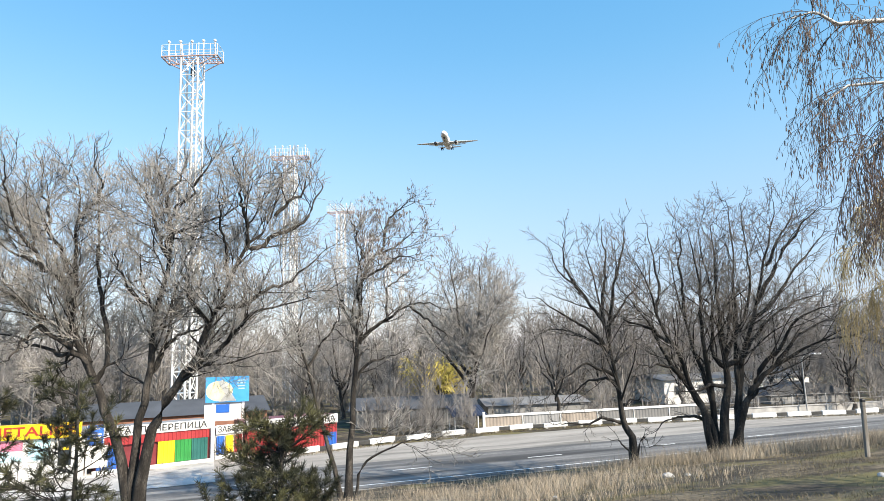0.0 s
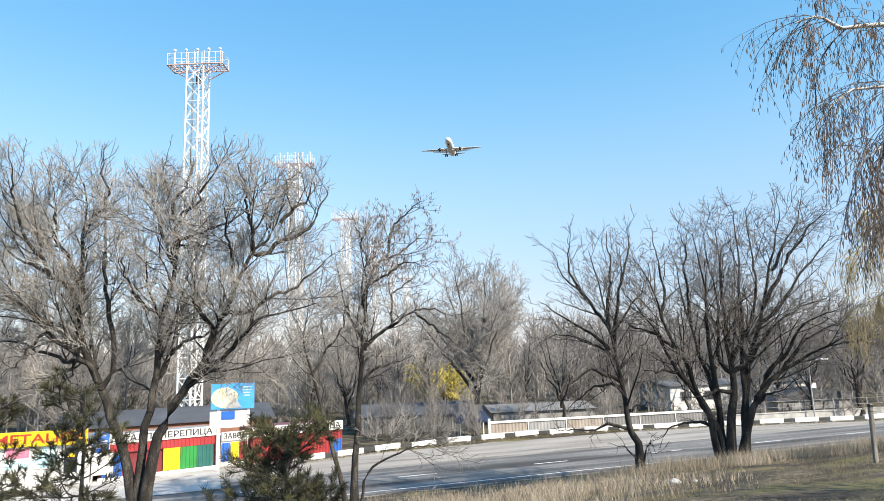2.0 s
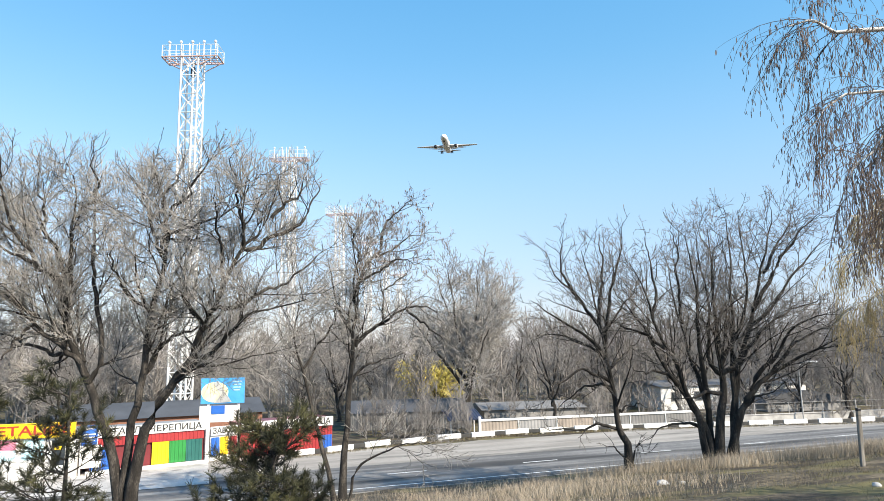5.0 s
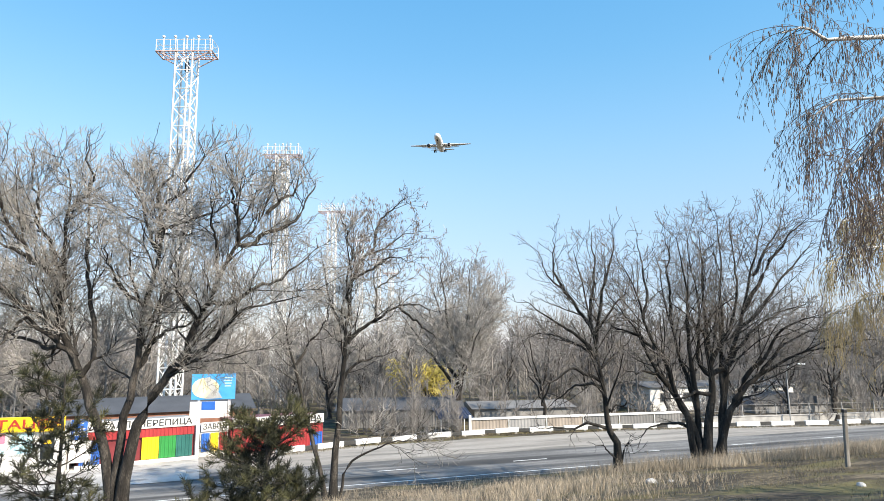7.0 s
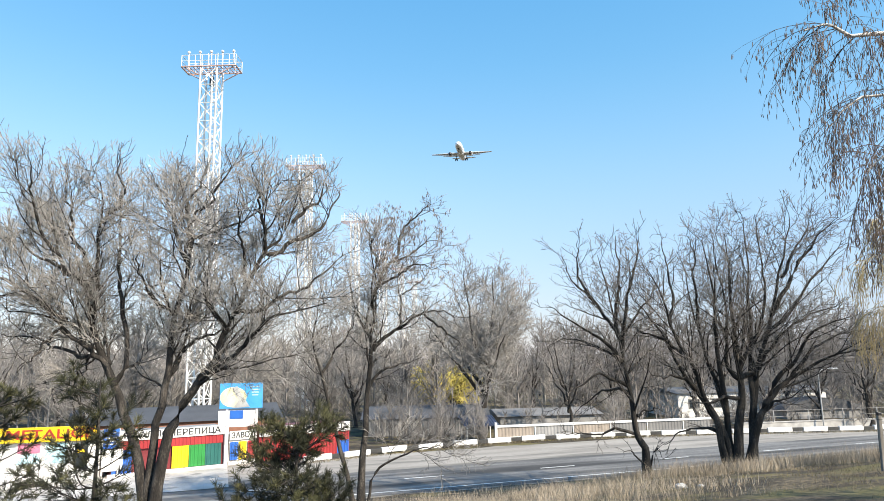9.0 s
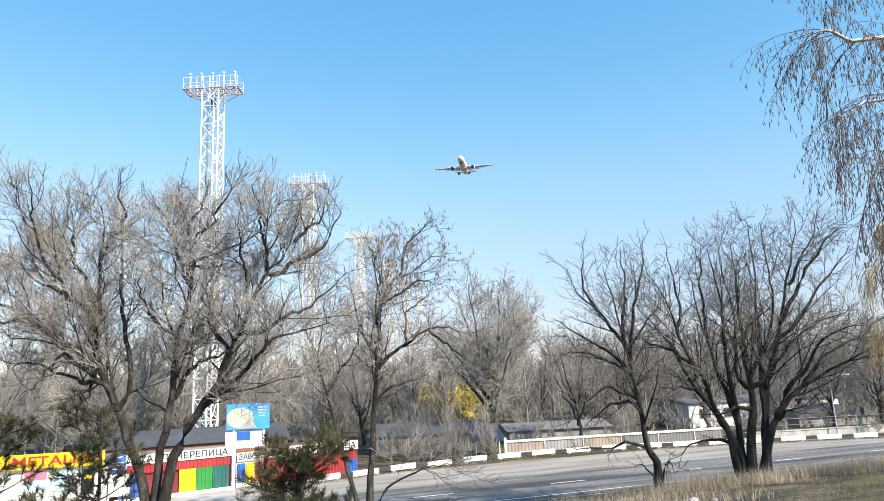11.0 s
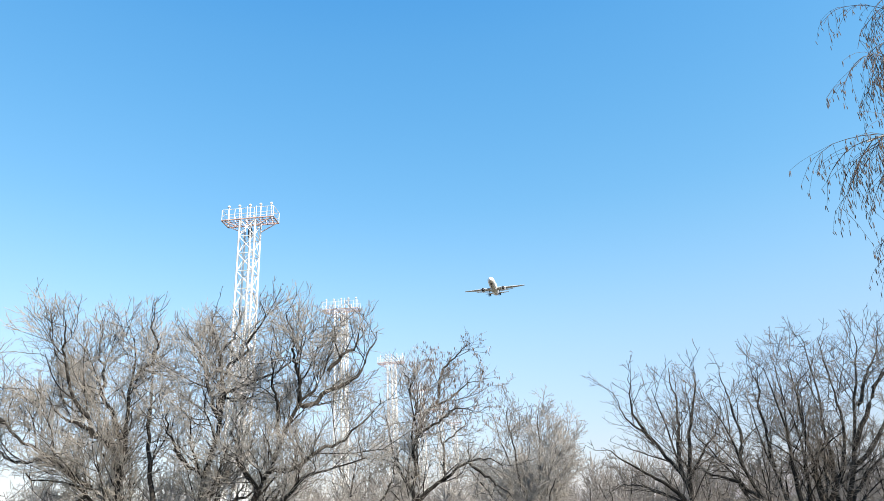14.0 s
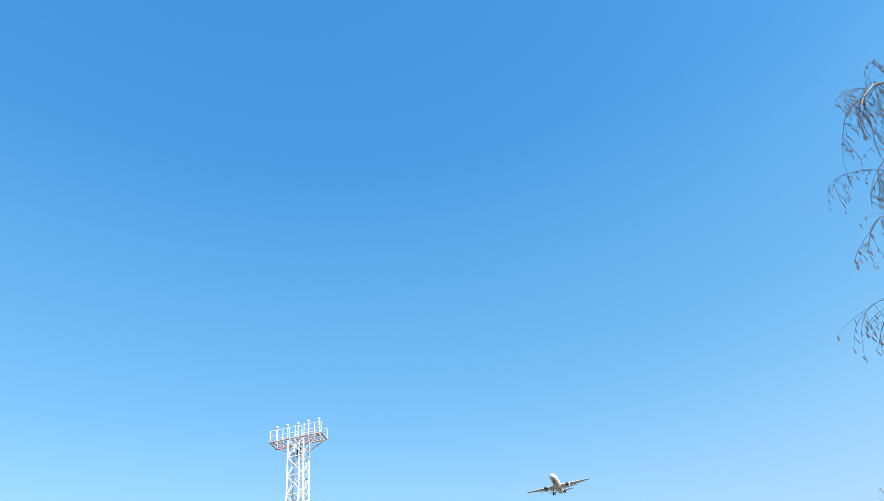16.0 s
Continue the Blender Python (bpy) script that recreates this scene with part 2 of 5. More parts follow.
def box_bm(sx, sy, sz, at=(0, 0, 0), bevel=0.0, bm=None):
    """A box with its base centre at 'at'."""
    own = bmesh.new()
    bmesh.ops.create_cube(own, size=1.0, matrix=Matrix.Translation((at[0], at[1], at[2] + sz / 2)) @ Matrix.Diagonal((sx, sy, sz, 1)))
    if bevel:
        bmesh.ops.bevel(own, geom=own.edges[:], offset=bevel, segments=2, affect="EDGES", profile=0.5)
    if bm is None:
        return own
    tmp = bpy.data.meshes.new("tmp")
    own.to_mesh(tmp)
    own.free()
    bm.from_mesh(tmp)
    bpy.data.meshes.remove(tmp)
    return bm


def thing(name, m, label, category, group="", kind=""):
    ob = new(name)
    ob.matrix_world = m
    return tagged(ob, label, category, group, kind)


# ---- ground, road ----
ROAD_P, ROAD_D = Vector((-3.74, 29.51)), Vector((0.941, 0.338)).normalized()
ROAD_N = Vector((-ROAD_D.y, ROAD_D.x))
ROAD_Z = -3.9
PROFILE_S = [-200, -60, -29, -25, -21, -11, -8, -4.6, -1.6, -0.6, 400]
PROFILE_Z = [1.5, 0.3, 0.0, -0.25, -0.95, -2.42, -2.95, -3.5, -3.86, -3.9, -3.9]


def road_s(x, y):
    return (x - ROAD_P.x) * ROAD_N.x + (y - ROAD_P.y) * ROAD_N.y


def along(s, d):
    """Plan point at s across (away from the camera) and d along the road."""
    return ROAD_P.x + ROAD_N.x * s + ROAD_D.x * d, ROAD_P.y + ROAD_N.y * s + ROAD_D.y * d


def ground_z(x, y):
    s = road_s(x, y)
    z = float(np.interp(s, PROFILE_S, PROFILE_Z))
    z += 0.3 * min(1.0, max(0.0, (x - 1) / 6)) * min(1.0, max(0.0, (-s - 3) / 4)) * min(1.0, max(0.0, (s + 19) / 4))
    rough = min(1.0, max(0.0, (-s - 1.0) / 3))
    z += rough * (0.10 * noise.noise((x * 0.25, y * 0.25, 0)) + 0.04 * noise.noise((x * 1.1, y * 1.1, 3)))
    if s > 30:
        z += min(1.0, (s - 30) / 60) * 0.5 * noise.noise((x * 0.01, y * 0.01, 7))
    return z


def axis(fine_lo, fine_hi, step, far_lo, far_hi):
    a = list(np.arange(fine_lo, fine_hi + step / 2, step))
    v, d = fine_hi, step
    while v < far_hi:
        d *= 1.35
        v += d
        a.append(v)
    v, d = fine_lo, step
    while v > far_lo:
        d *= 1.35
        v -= d
        a.insert(0, v)
    return a


gx, gy = axis(-32, 36, 0.5, -3200, 3200), axis(-4, 40, 0.5, -2500, 4200)
gv = [(x, y, ground_z(x, y)) for y in gy for x in gx]
nx = len(gx)
gf = [(j * nx + i, j * nx + i + 1, (j + 1) * nx + i + 1, (j + 1) * nx + i) for j in range(len(gy) - 1) for i in range(nx - 1)]
ground = new("ground", raw_mesh("ground", gv, gf, M_GROUND, True))
tagged(ground, "dry spring grass and bare soil on a sloping verge", "ground", kind="structure")


def ribbon(name, s0, s1, d0, d1, z, mat, step=2.0, wob=0.0):
    """Flat strip along the road with slightly uneven borders."""
    v, f = [], []
    n = int((d1 - d0) / step) + 1
    for i in range(n):
        d = d0 + (d1 - d0) * i / (n - 1)
        a = s0 + wob * noise.noise((d * 0.4, 1, 0))
        b = s1 + wob * noise.noise((d * 0.4, 5, 0))
        for s in (a, b):
            x, y = along(s, d)
            v.append((x, y, ROAD_Z + z))
    for i in range(n - 1):
        f.append((2 * i, 2 * i + 2, 2 * i + 3, 2 * i + 1))
    return new(name, raw_mesh(name, v, f, mat))


tagged(ribbon("shoulder", -0.9, 12.5, -140, 260, 0.012, M_DUST, 1.0, 0.5), "pale dusty gravel shoulder beyond the road", "shoulder", kind="structure")
road = tagged(ribbon("road", -0.7, 6.0, -140, 260, 0.03, M_ASPHALT, 1.0, 0.12), "worn grey asphalt two-lane road", "road", kind="structure")
tagged(ribbon("forecourt", 4.3, 12.3, -60, -6, 0.034, M_PALE, 1.0, 0.35), "pale worn concrete forecourt before the kiosks", "forecourt", kind="structure")
line = ribbon("edge_line", -0.065, 0.065, -140, 260, 0.036, M_PAINT, 1.0, 0.02)
line.parent = road
for k in range(-6, 16):
    dash = ribbon("lane_dash", 2.88, 3.02, 2.1 + k * 7.3, 4.1 + k * 7.3, 0.036, M_PAINT, 0.6, 0.015)
    dash.parent = road

# ---- trees ----


def unit(v):
    return v / (np.linalg.norm(v) + 1e-9)


def spline(points, n):
    """Smooth curve through points, n samples."""
    p = np.asarray(points, dtype=float)
    if len(p) == 2:
        t = np.linspace(0, 1, n)[:, None]
        return p[0] * (1 - t) + p[1] * t
    q = np.vstack([2 * p[0] - p[1], p, 2 * p[-1] - p[-2]])
    out = []
    for u in np.linspace(0, len(p) - 1 - 1e-6, n):
        i, t = int(u), u - int(u)
        a, b, c, d = q[i], q[i + 1], q[i + 2], q[i + 3]
        out.append(0.5 * (2 * b + (c - a) * t + (2 * a - 5 * b + 4 * c - d) * t * t + (3 * b - a - 3 * c + d) * t ** 3))
    return np.array(out)


def shoot(rng, start, way, length, n, wander, lift):
    """A wandering polyline that turns towards the sky by lift."""
    pts, d = [np.array(start, dtype=float)], unit(np.array(way, dtype=float))
    step = length / (n - 1)
    for _ in range(n - 1):
        d = unit(d + rng.normal(0, wander, 3) + np.array([0, 0, lift]))
        pts.append(pts[-1] + d * step)
    return np.array(pts)


def side_way(rng, d, angle):
    """A direction at angle (radians) from d, at a random turn about it."""
    a = unit(np.cross(d, rng.normal(0, 1, 3)))
    return unit(d * math.cos(angle) + a * math.sin(angle))


def branch_out(rng, line, r, depth, spec, store, rmin, zmax, bare=0.36):
    """Children of a limb, level by level; spec[depth] = (count per metre, length factor, max length, angle, wander, lift, points)."""
    if depth >= len(spec):
        return
    per_m, factor, longest, angle, wander, lift, n = spec[depth]
    seg = np.linalg.norm(np.diff(line, axis=0), axis=1)
    total = seg.sum()
    count = max(1, int(per_m * total * rng.uniform(0.8, 1.2)))
    first = bare if depth == 0 else 0.12
    for k in range(count):
        u = first + (1 - first) * (k + rng.uniform(0, 1)) / count
        f = min(u, 0.999) * (len(line) - 1)
        i = int(f)
        p = line[i] + (line[i + 1] - line[i]) * (f - i)
        d = unit(line[i + 1] - line[i])
        L = min(longest, total * factor) * rng.uniform(0.55, 1.15) * (1.15 - 0.55 * u)
        rc = max(rmin * (1.6 if depth < 2 else 1.15), (r[0] * (1 - f / (len(line) - 1)) + r[1] * f / (len(line) - 1)) * rng.uniform(0.36, 0.58))
        c = shoot(rng, p, side_way(rng, d, radians(angle) * rng.uniform(0.6, 1.3)), L, n, wander, lift)
        top = zmax + rng.normal(0, 0.25)
        if c[-1, 2] > top:
            c = p + (c - p) * min(1.0, max(0.15, (top - p[2]) / max(0.05, c[-1, 2] - p[2])))
        re = max(rmin * 0.8, rc * 0.3)
        store[depth].append((c, np.linspace(rc, re, n)))
        branch_out(rng, c, (rc, re), depth + 1, spec, store, rmin, zmax)


def deciduous(name, at, stems, seed, spec, label, category="tree", group="", bark=M_BARK, twig=M_TWIG, rmin=0.0058, split=True, zmax=99.0, crook=0.055, pods=None, head=99.0, thick=1.0):
    """A bare tree: each stem is (radius at its foot, way points from the root); the first is the trunk."""
    rng = np.random.default_rng(seed)
    root = thing(name, Matrix.Translation(at), label, category, group)
    store = [[] for _ in spec]
    for i, (r, pts) in enumerate(stems):
        n = 18
        c = spline(pts, n + 1)[:n]
        kinks = rng.normal(0, crook, (n, 3))
        c[1:-1] += (kinks[:-2] + kinks[1:-1] + kinks[2:]) * 0.75
        radii = np.linspace(1, 0.0, n) ** 0.95 * (r * 0.9) + r * 0.1
        if pts[0][2] <= 0.15:
            radii = np.linspace(1, 0.0, n) * (r * 0.92) + r * 0.08
            radii[0] *= 1.5
            radii[1] *= 1.12
        tubes("trunk" if i == 0 else "limb", [(c, radii * 0.85 * (1 + (thick - 1) * np.linspace(1, 0, n) ** 2))], 9, bark, root)
        branch_out(rng, c, (r * 0.74, r * 0.08), 0, spec, store, rmin, min(zmax, c[-1, 2] + head), 0.36 if pts[0][2] <= 0.15 else 0.1)
    if split:
        for line in store[0]:
            tubes("bough", [line], 6, bark, root)
        tagged(tubes("branchwork", store[1], 4, M_BRANCH, root, False), kind="stuff")
    tagged(tubes("crown", [x for lv in store[2 if split else 0:] for x in lv], 3, twig, root, False), kind="stuff")
    if pods:  # hanging seeds at tips beyond x and above z
        seeds = []
        for c, _ in store[2]:
            e = c[-1]
            if e[0] > pods[0] and e[2] > pods[1] and rng.uniform() < 0.55:
                for _ in range(int(rng.integers(2, 5))):
                    a = e + rng.normal(0, 0.035, 3)
                    q = a + np.array([rng.normal(0, 0.03), rng.normal(0, 0.03), -rng.uniform(0.07, 0.16)])
                    seeds.append((np.array([a, (a + q) / 2, q]), np.array([0.005, 0.012, 0.004])))
        tagged(tubes("seed_cluster", seeds, 4, M_BIRCH_TWIG, root, True, "hanging brown seed clusters"), kind="stuff")
    return root


#        per m, factor, longest, angle, wander, lift, points
FINE = [(2.3, 0.5, 1.9, 50, 0.14, 0.10, 8), (4.5, 0.8, 1.4, 48, 0.14, 0.12, 5), (7.2, 0.8, 0.9, 42, 0.12, 0.14, 4), (8.0, 0.8, 0.5, 38, 0.12, 0.10, 2)]
CROOK = [(2.4, 0.5, 2.3, 48, 0.15, 0.07, 7), (3.8, 0.75, 1.5, 48, 0.16, 0.08, 5), (6.2, 0.8, 0.9, 42, 0.15, 0.08, 4), (6.5, 0.8, 0.5, 40, 0.15, 0.05, 2)]
VASE = [(1.7, 0.45, 2.4, 40, 0.10, 0.03, 8), (3.2, 0.7, 1.45, 42, 0.12, 0.04, 5), (5.0, 0.8, 0.85, 42, 0.13, 0.05, 4), (5.0, 0.8, 0.45, 42, 0.14, 0.04, 2)]
MID = [(1.8, 0.5, 3.2, 42, 0.13, 0.09, 6), (2.6, 0.75, 2.0, 42, 0.14, 0.08, 4), (3.6, 0.8, 1.3, 42, 0.15, 0.08, 3), (3.4, 0.8, 0.8, 40, 0.15, 0.06, 2)]


def gz(x, y, z=0.0):
    return (x, y, ground_z(x, y) + z)


# big many-stemmed tree on the verge
grey_tree = []
grey_tree.append((0.19, [(-0.13, 0.00, -0.15), (-0.31, 0.00, 1.88), (-0.88, 0.02, 3.17), (-1.18, 0.03, 4.05), (-1.60, 0.04, 5.39), (-1.84, 0.05, 6.16), (-1.91, 0.06, 7.08), (-1.82, 0.07, 7.94), (-1.79, 0.08, 8.81), (-2.14, 0.10, 10.29)]))
grey_tree.append((0.16, [(-0.02, 0.00, -0.15), (0.04, 0.03, 2.28), (0.16, 0.07, 3.27), (0.22, 0.10, 4.14), (0.36, 0.16, 5.62), (0.53, 0.22, 6.84), (0.53, 0.26, 7.79), (0.41, 0.31, 8.77), (0.22, 0.35, 9.77), (-0.03, 0.40, 10.71)]))
grey_tree.append((0.2, [(0.07, 0.00, -0.15), (0.34, -0.04, 2.28), (0.61, -0.07, 3.05), (1.12, -0.11, 3.77), (1.57, -0.15, 4.38), (1.86, -0.20, 5.24), (2.50, -0.27, 6.43), (2.99, -0.33, 7.24), (3.65, -0.39, 8.07), (3.91, -0.50, 9.82)]))
grey_tree.append((0.11, [(-1.18, 0.03, 4.05), (-1.51, -0.04, 4.50), (-1.98, -0.17, 4.99), (-2.44, -0.32, 5.41), (-3.14, -0.54, 5.83), (-4.11, -0.87, 6.10)]))
grey_tree.append((0.09, [(-1.29, 0.03, 4.41), (-2.00, 0.15, 4.59), (-2.92, 0.39, 4.93), (-4.09, 0.72, 5.29), (-5.51, 1.13, 5.44)]))
grey_tree.append((0.11, [(-1.84, 0.05, 6.16), (-2.13, -0.07, 6.62), (-2.45, -0.20, 6.84), (-2.99, -0.45, 7.13), (-3.41, -0.77, 7.63), (-3.78, -1.15, 8.17)]))
grey_tree.append((0.1, [(-1.13, 0.02, 3.89), (-0.90, 0.13, 4.62), (-1.16, 0.36, 5.77), (-1.51, 0.59, 6.82), (-1.80, 0.77, 7.58), (-1.71, 1.01, 8.52), (-1.72, 1.33, 9.79), (-1.63, 1.52, 10.54)]))
grey_tree.append((0.08, [(-1.88, 0.06, 6.74), (-2.36, 0.19, 7.59), (-2.92, 0.41, 8.61), (-3.29, 0.66, 9.68), (-3.42, 0.96, 10.88)]))
grey_tree.append((0.08, [(-2.45, -0.20, 6.84), (-2.83, -0.52, 7.64), (-2.95, -0.99, 8.46), (-2.81, -1.51, 9.22), (-2.74, -2.00, 9.80)]))
grey_tree.append((0.07, [(-1.80, 0.08, 8.33), (-1.39, -0.07, 8.84), (-1.10, -0.37, 9.62), (-1.04, -0.72, 10.37)]))
grey_tree.append((0.07, [(0.53, 0.24, 7.27), (0.22, 0.39, 7.91), (-0.03, 0.62, 8.61), (-0.45, 0.90, 9.36), (-1.01, 1.17, 9.92), (-1.37, 1.44, 10.59)]))
grey_tree.append((0.09, [(0.50, 0.25, 7.33), (0.81, 0.12, 7.75), (1.17, -0.01, 7.87), (1.88, -0.29, 7.94), (2.60, -0.65, 8.22), (2.94, -1.05, 8.78)]))
grey_tree.append((0.07, [(0.45, 0.29, 8.41), (0.55, 0.60, 9.16), (0.59, 1.03, 9.94), (0.37, 1.69, 11.13)]))
grey_tree.append((0.07, [(0.49, 0.28, 8.14), (0.77, 0.18, 8.56), (1.40, -0.06, 9.03), (1.80, -0.35, 9.65), (1.99, -0.62, 10.22)]))
grey_tree.append((0.11, [(1.20, -0.12, 3.88), (1.86, -0.26, 4.29), (2.44, -0.49, 4.89), (3.17, -0.76, 5.31), (4.04, -1.08, 5.59), (5.11, -1.52, 5.87)]))
grey_tree.append((0.11, [(0.16, 0.07, 3.27), (0.24, 0.26, 4.13), (0.46, 0.47, 4.75), (0.89, 0.67, 5.04), (1.48, 0.95, 5.38), (2.14, 1.37, 6.10)]))
grey_tree.append((0.08, [(2.99, -0.33, 7.24), (2.93, -0.64, 7.97), (2.94, -1.19, 8.75), (3.00, -1.83, 9.44)]))
grey_tree.append((0.09, [(2.99, -0.33, 7.24), (3.67, -0.16, 7.58), (4.27, 0.09, 8.07), (4.64, 0.38, 8.84), (4.81, 0.57, 9.37)]))
grey_tree.append((0.09, [(2.10, -0.22, 5.67), (2.87, 0.01, 5.88), (3.68, 0.40, 6.27), (4.37, 0.85, 6.92), (4.77, 1.38, 7.97)]))
grey_tree.append((0.07, [(3.65, -0.39, 8.07), (4.00, -0.24, 8.48), (4.40, 0.03, 9.00), (4.25, 0.41, 9.93)]))
grey_tree.append((0.07, [(0.36, 0.16, 5.62), (0.01, -0.11, 5.99), (-0.18, -0.46, 6.34), (-0.24, -0.99, 6.87), (0.16, -1.54, 7.34)]))
grey_tree.append((0.07, [(1.86, -0.20, 5.24), (1.32, 0.09, 6.03), (0.92, 0.47, 6.86), (0.97, 0.92, 7.73), (1.01, 1.30, 8.46)]))
grey_tree.append((0.07, [(2.50, -0.27, 6.43), (2.39, -0.63, 7.25), (2.45, -1.06, 7.91), (2.61, -1.77, 8.75)]))
grey_tree.append((0.06, [(-2.44, -0.32, 5.41), (-2.76, -0.60, 4.98), (-2.92, -0.98, 4.56), (-2.87, -1.32, 4.16)]))
grey_tree.append((0.06, [(-1.68, -0.09, 4.68), (-2.26, 0.23, 4.38), (-2.54, 0.63, 3.93), (-2.96, 1.11, 3.46)]))
grey_tree.append((0.08, [(-2.30, -0.40, 5.6), (-3.20, -0.9, 6.3), (-4.20, -1.3, 7.2), (-4.80, -1.5, 8.4)]))
grey_tree.append((0.07, [(-2.30, 0.30, 5.3), (-3.30, 0.9, 5.9), (-4.50, 1.4, 6.4), (-5.40, 1.6, 7.4)]))
grey_tree.append((0.06, [(-1.85, 0.05, 6.2), (-2.60, 0.5, 6.9), (-3.20, 0.8, 7.8), (-3.40, 0.9, 9.0)]))
grey_tree.append((0.08, [(-4.20, -1.30, 7.2), (-5.20, -1.5, 7.5), (-6.20, -1.7, 8.0), (-6.90, -1.9, 8.9)]))
grey_tree.append((0.08, [(-4.50, 1.40, 6.4), (-5.60, 1.7, 6.5), (-6.70, 1.9, 6.9), (-7.40, 2.0, 7.8)]))
deciduous("tree", (-8.05, 17.4, -2.70), grey_tree, 11, FINE, "large bare grey tree with many stems on the grassy verge", group="bare trees on the verge", zmax=10.35, crook=0.05, head=0.95, thick=0.85)

# slim tree by the road, seed clusters at its tips
slim_tree = []
slim_tree.append((0.16, [(-0.21, 0.00, -0.15), (-0.11, 0.01, 2.41), (0.04, 0.02, 4.01), (0.26, 0.04, 5.55), (0.26, 0.05, 6.70), (0.22, 0.06, 7.98), (0.38, 0.08, 9.28), (0.37, 0.10, 11.05)]))
slim_tree.append((0.11, [(-0.44, 0.00, -0.15), (-0.84, -0.02, 2.05), (-1.32, -0.07, 3.67), (-1.61, -0.12, 4.90), (-1.95, -0.17, 6.15), (-1.84, -0.23, 7.40), (-1.39, -0.30, 8.86)]))
slim_tree.append((0.1, [(0.26, 0.04, 5.65), (0.86, -0.10, 6.18), (1.52, -0.30, 6.67), (2.23, -0.52, 6.93), (3.07, -0.79, 6.98), (3.46, -0.96, 6.67)]))
slim_tree.append((0.09, [(0.23, 0.06, 7.63), (0.63, 0.16, 8.41), (1.07, 0.31, 9.17), (1.82, 0.47, 9.39), (2.27, 0.59, 9.77), (3.00, 0.76, 9.95)]))
slim_tree.append((0.08, [(1.07, 0.31, 9.17), (1.30, 0.41, 9.96), (1.57, 0.52, 10.60), (2.20, 0.67, 11.10), (2.70, 0.81, 11.53)]))
slim_tree.append((0.07, [(0.25, 0.05, 7.28), (0.89, -0.24, 8.30), (1.66, -0.52, 8.59), (2.30, -0.77, 8.72), (2.57, -0.95, 8.35)]))
slim_tree.append((0.08, [(0.08, 0.02, 4.29), (0.43, 0.19, 4.81), (0.99, 0.43, 5.04), (1.61, 0.72, 5.22), (2.25, 1.02, 5.28)]))
slim_tree.append((0.09, [(0.26, 0.04, 5.86), (-0.05, 0.16, 6.61), (-0.50, 0.37, 7.50), (-0.78, 0.62, 8.52), (-1.00, 0.94, 9.70)]))
slim_tree.append((0.06, [(0.35, 0.08, 9.04), (0.11, -0.21, 10.00), (-0.11, -0.62, 10.90)]))
slim_tree.append((0.06, [(1.28, -0.23, 6.49), (1.32, 0.10, 7.51), (2.00, 0.58, 8.29), (2.66, 0.97, 8.65)]))
slim_tree.append((0.06, [(2.23, -0.52, 6.93), (2.94, -0.89, 6.37), (3.37, -1.27, 5.90), (3.60, -1.72, 5.29)]))
slim_tree.append((0.07, [(0.01, 0.00, -0.15), (0.24, -0.05, 1.27), (1.01, -0.14, 1.76), (1.95, -0.24, 2.07), (2.67, -0.33, 2.31), (3.09, -0.40, 2.63)]))
slim_tree.append((0.06, [(-1.61, -0.12, 4.90), (-0.92, 0.23, 6.12), (-0.53, 0.48, 6.76), (-0.46, 0.88, 7.88)]))
deciduous("tree", (-3.45, 24.6, -3.55), slim_tree, 23, CROOK, "slim bare grey tree hung with seed clusters beside the road", group="bare trees on the verge", zmax=11.5, crook=0.045, pods=(0.3, 8.2), head=0.9)

# bent tree with low boughs
bent_tree = []
bent_tree.append((0.16, [(-0.13, 0.00, -0.15), (-0.16, 0.00, 1.08), (-0.45, 0.00, 1.50), (-0.51, 0.00, 2.20), (-0.56, 0.00, 3.05), (-0.70, 0.00, 4.03), (-0.80, 0.00, 5.07), (-1.11, 0.00, 6.34), (-1.39, 0.00, 7.63), (-1.47, 0.00, 8.83)]))
bent_tree.append((0.08, [(-0.80, 0.00, 5.07), (-1.39, 0.19, 6.11), (-2.02, 0.43, 6.91), (-2.52, 0.64, 7.60), (-2.70, 0.90, 8.61)]))
bent_tree.append((0.09, [(-0.76, 0.00, 4.69), (-0.58, -0.18, 5.99), (-0.35, -0.44, 7.21), (-0.06, -0.71, 8.31), (-0.11, -0.90, 9.02)]))
bent_tree.append((0.08, [(-0.91, 0.00, 5.53), (-0.71, 0.22, 6.99), (-0.62, 0.47, 8.22), (-0.54, 0.70, 9.26)]))
bent_tree.append((0.08, [(-0.72, 0.00, 4.22), (-1.57, -0.25, 5.05), (-2.41, -0.54, 5.52), (-3.14, -0.86, 6.04), (-3.70, -1.10, 6.35)]))
bent_tree.append((0.07, [(-0.70, 0.00, 4.03), (-1.10, 0.17, 4.46), (-1.83, 0.55, 4.88), (-2.60, 0.97, 5.14), (-3.32, 1.40, 4.90)]))
bent_tree.append((0.08, [(-0.60, 0.00, 3.31), (-1.24, -0.14, 3.65), (-2.11, -0.37, 3.64), (-2.92, -0.70, 3.09), (-3.41, -1.00, 2.49)]))
bent_tree.append((0.07, [(-0.56, 0.00, 3.05), (-1.25, 0.16, 3.23), (-2.01, 0.45, 2.80), (-2.67, 0.80, 2.12)]))
bent_tree.append((0.06, [(-0.51, 0.00, 2.20), (-0.04, -0.23, 2.48), (0.68, -0.80, 2.37)]))
bent_tree.append((0.07, [(-0.46, 0.00, 1.63), (-1.18, -0.09, 1.80), (-1.93, -0.23, 1.64), (-2.77, -0.40, 1.63), (-3.59, -0.60, 1.82)]))
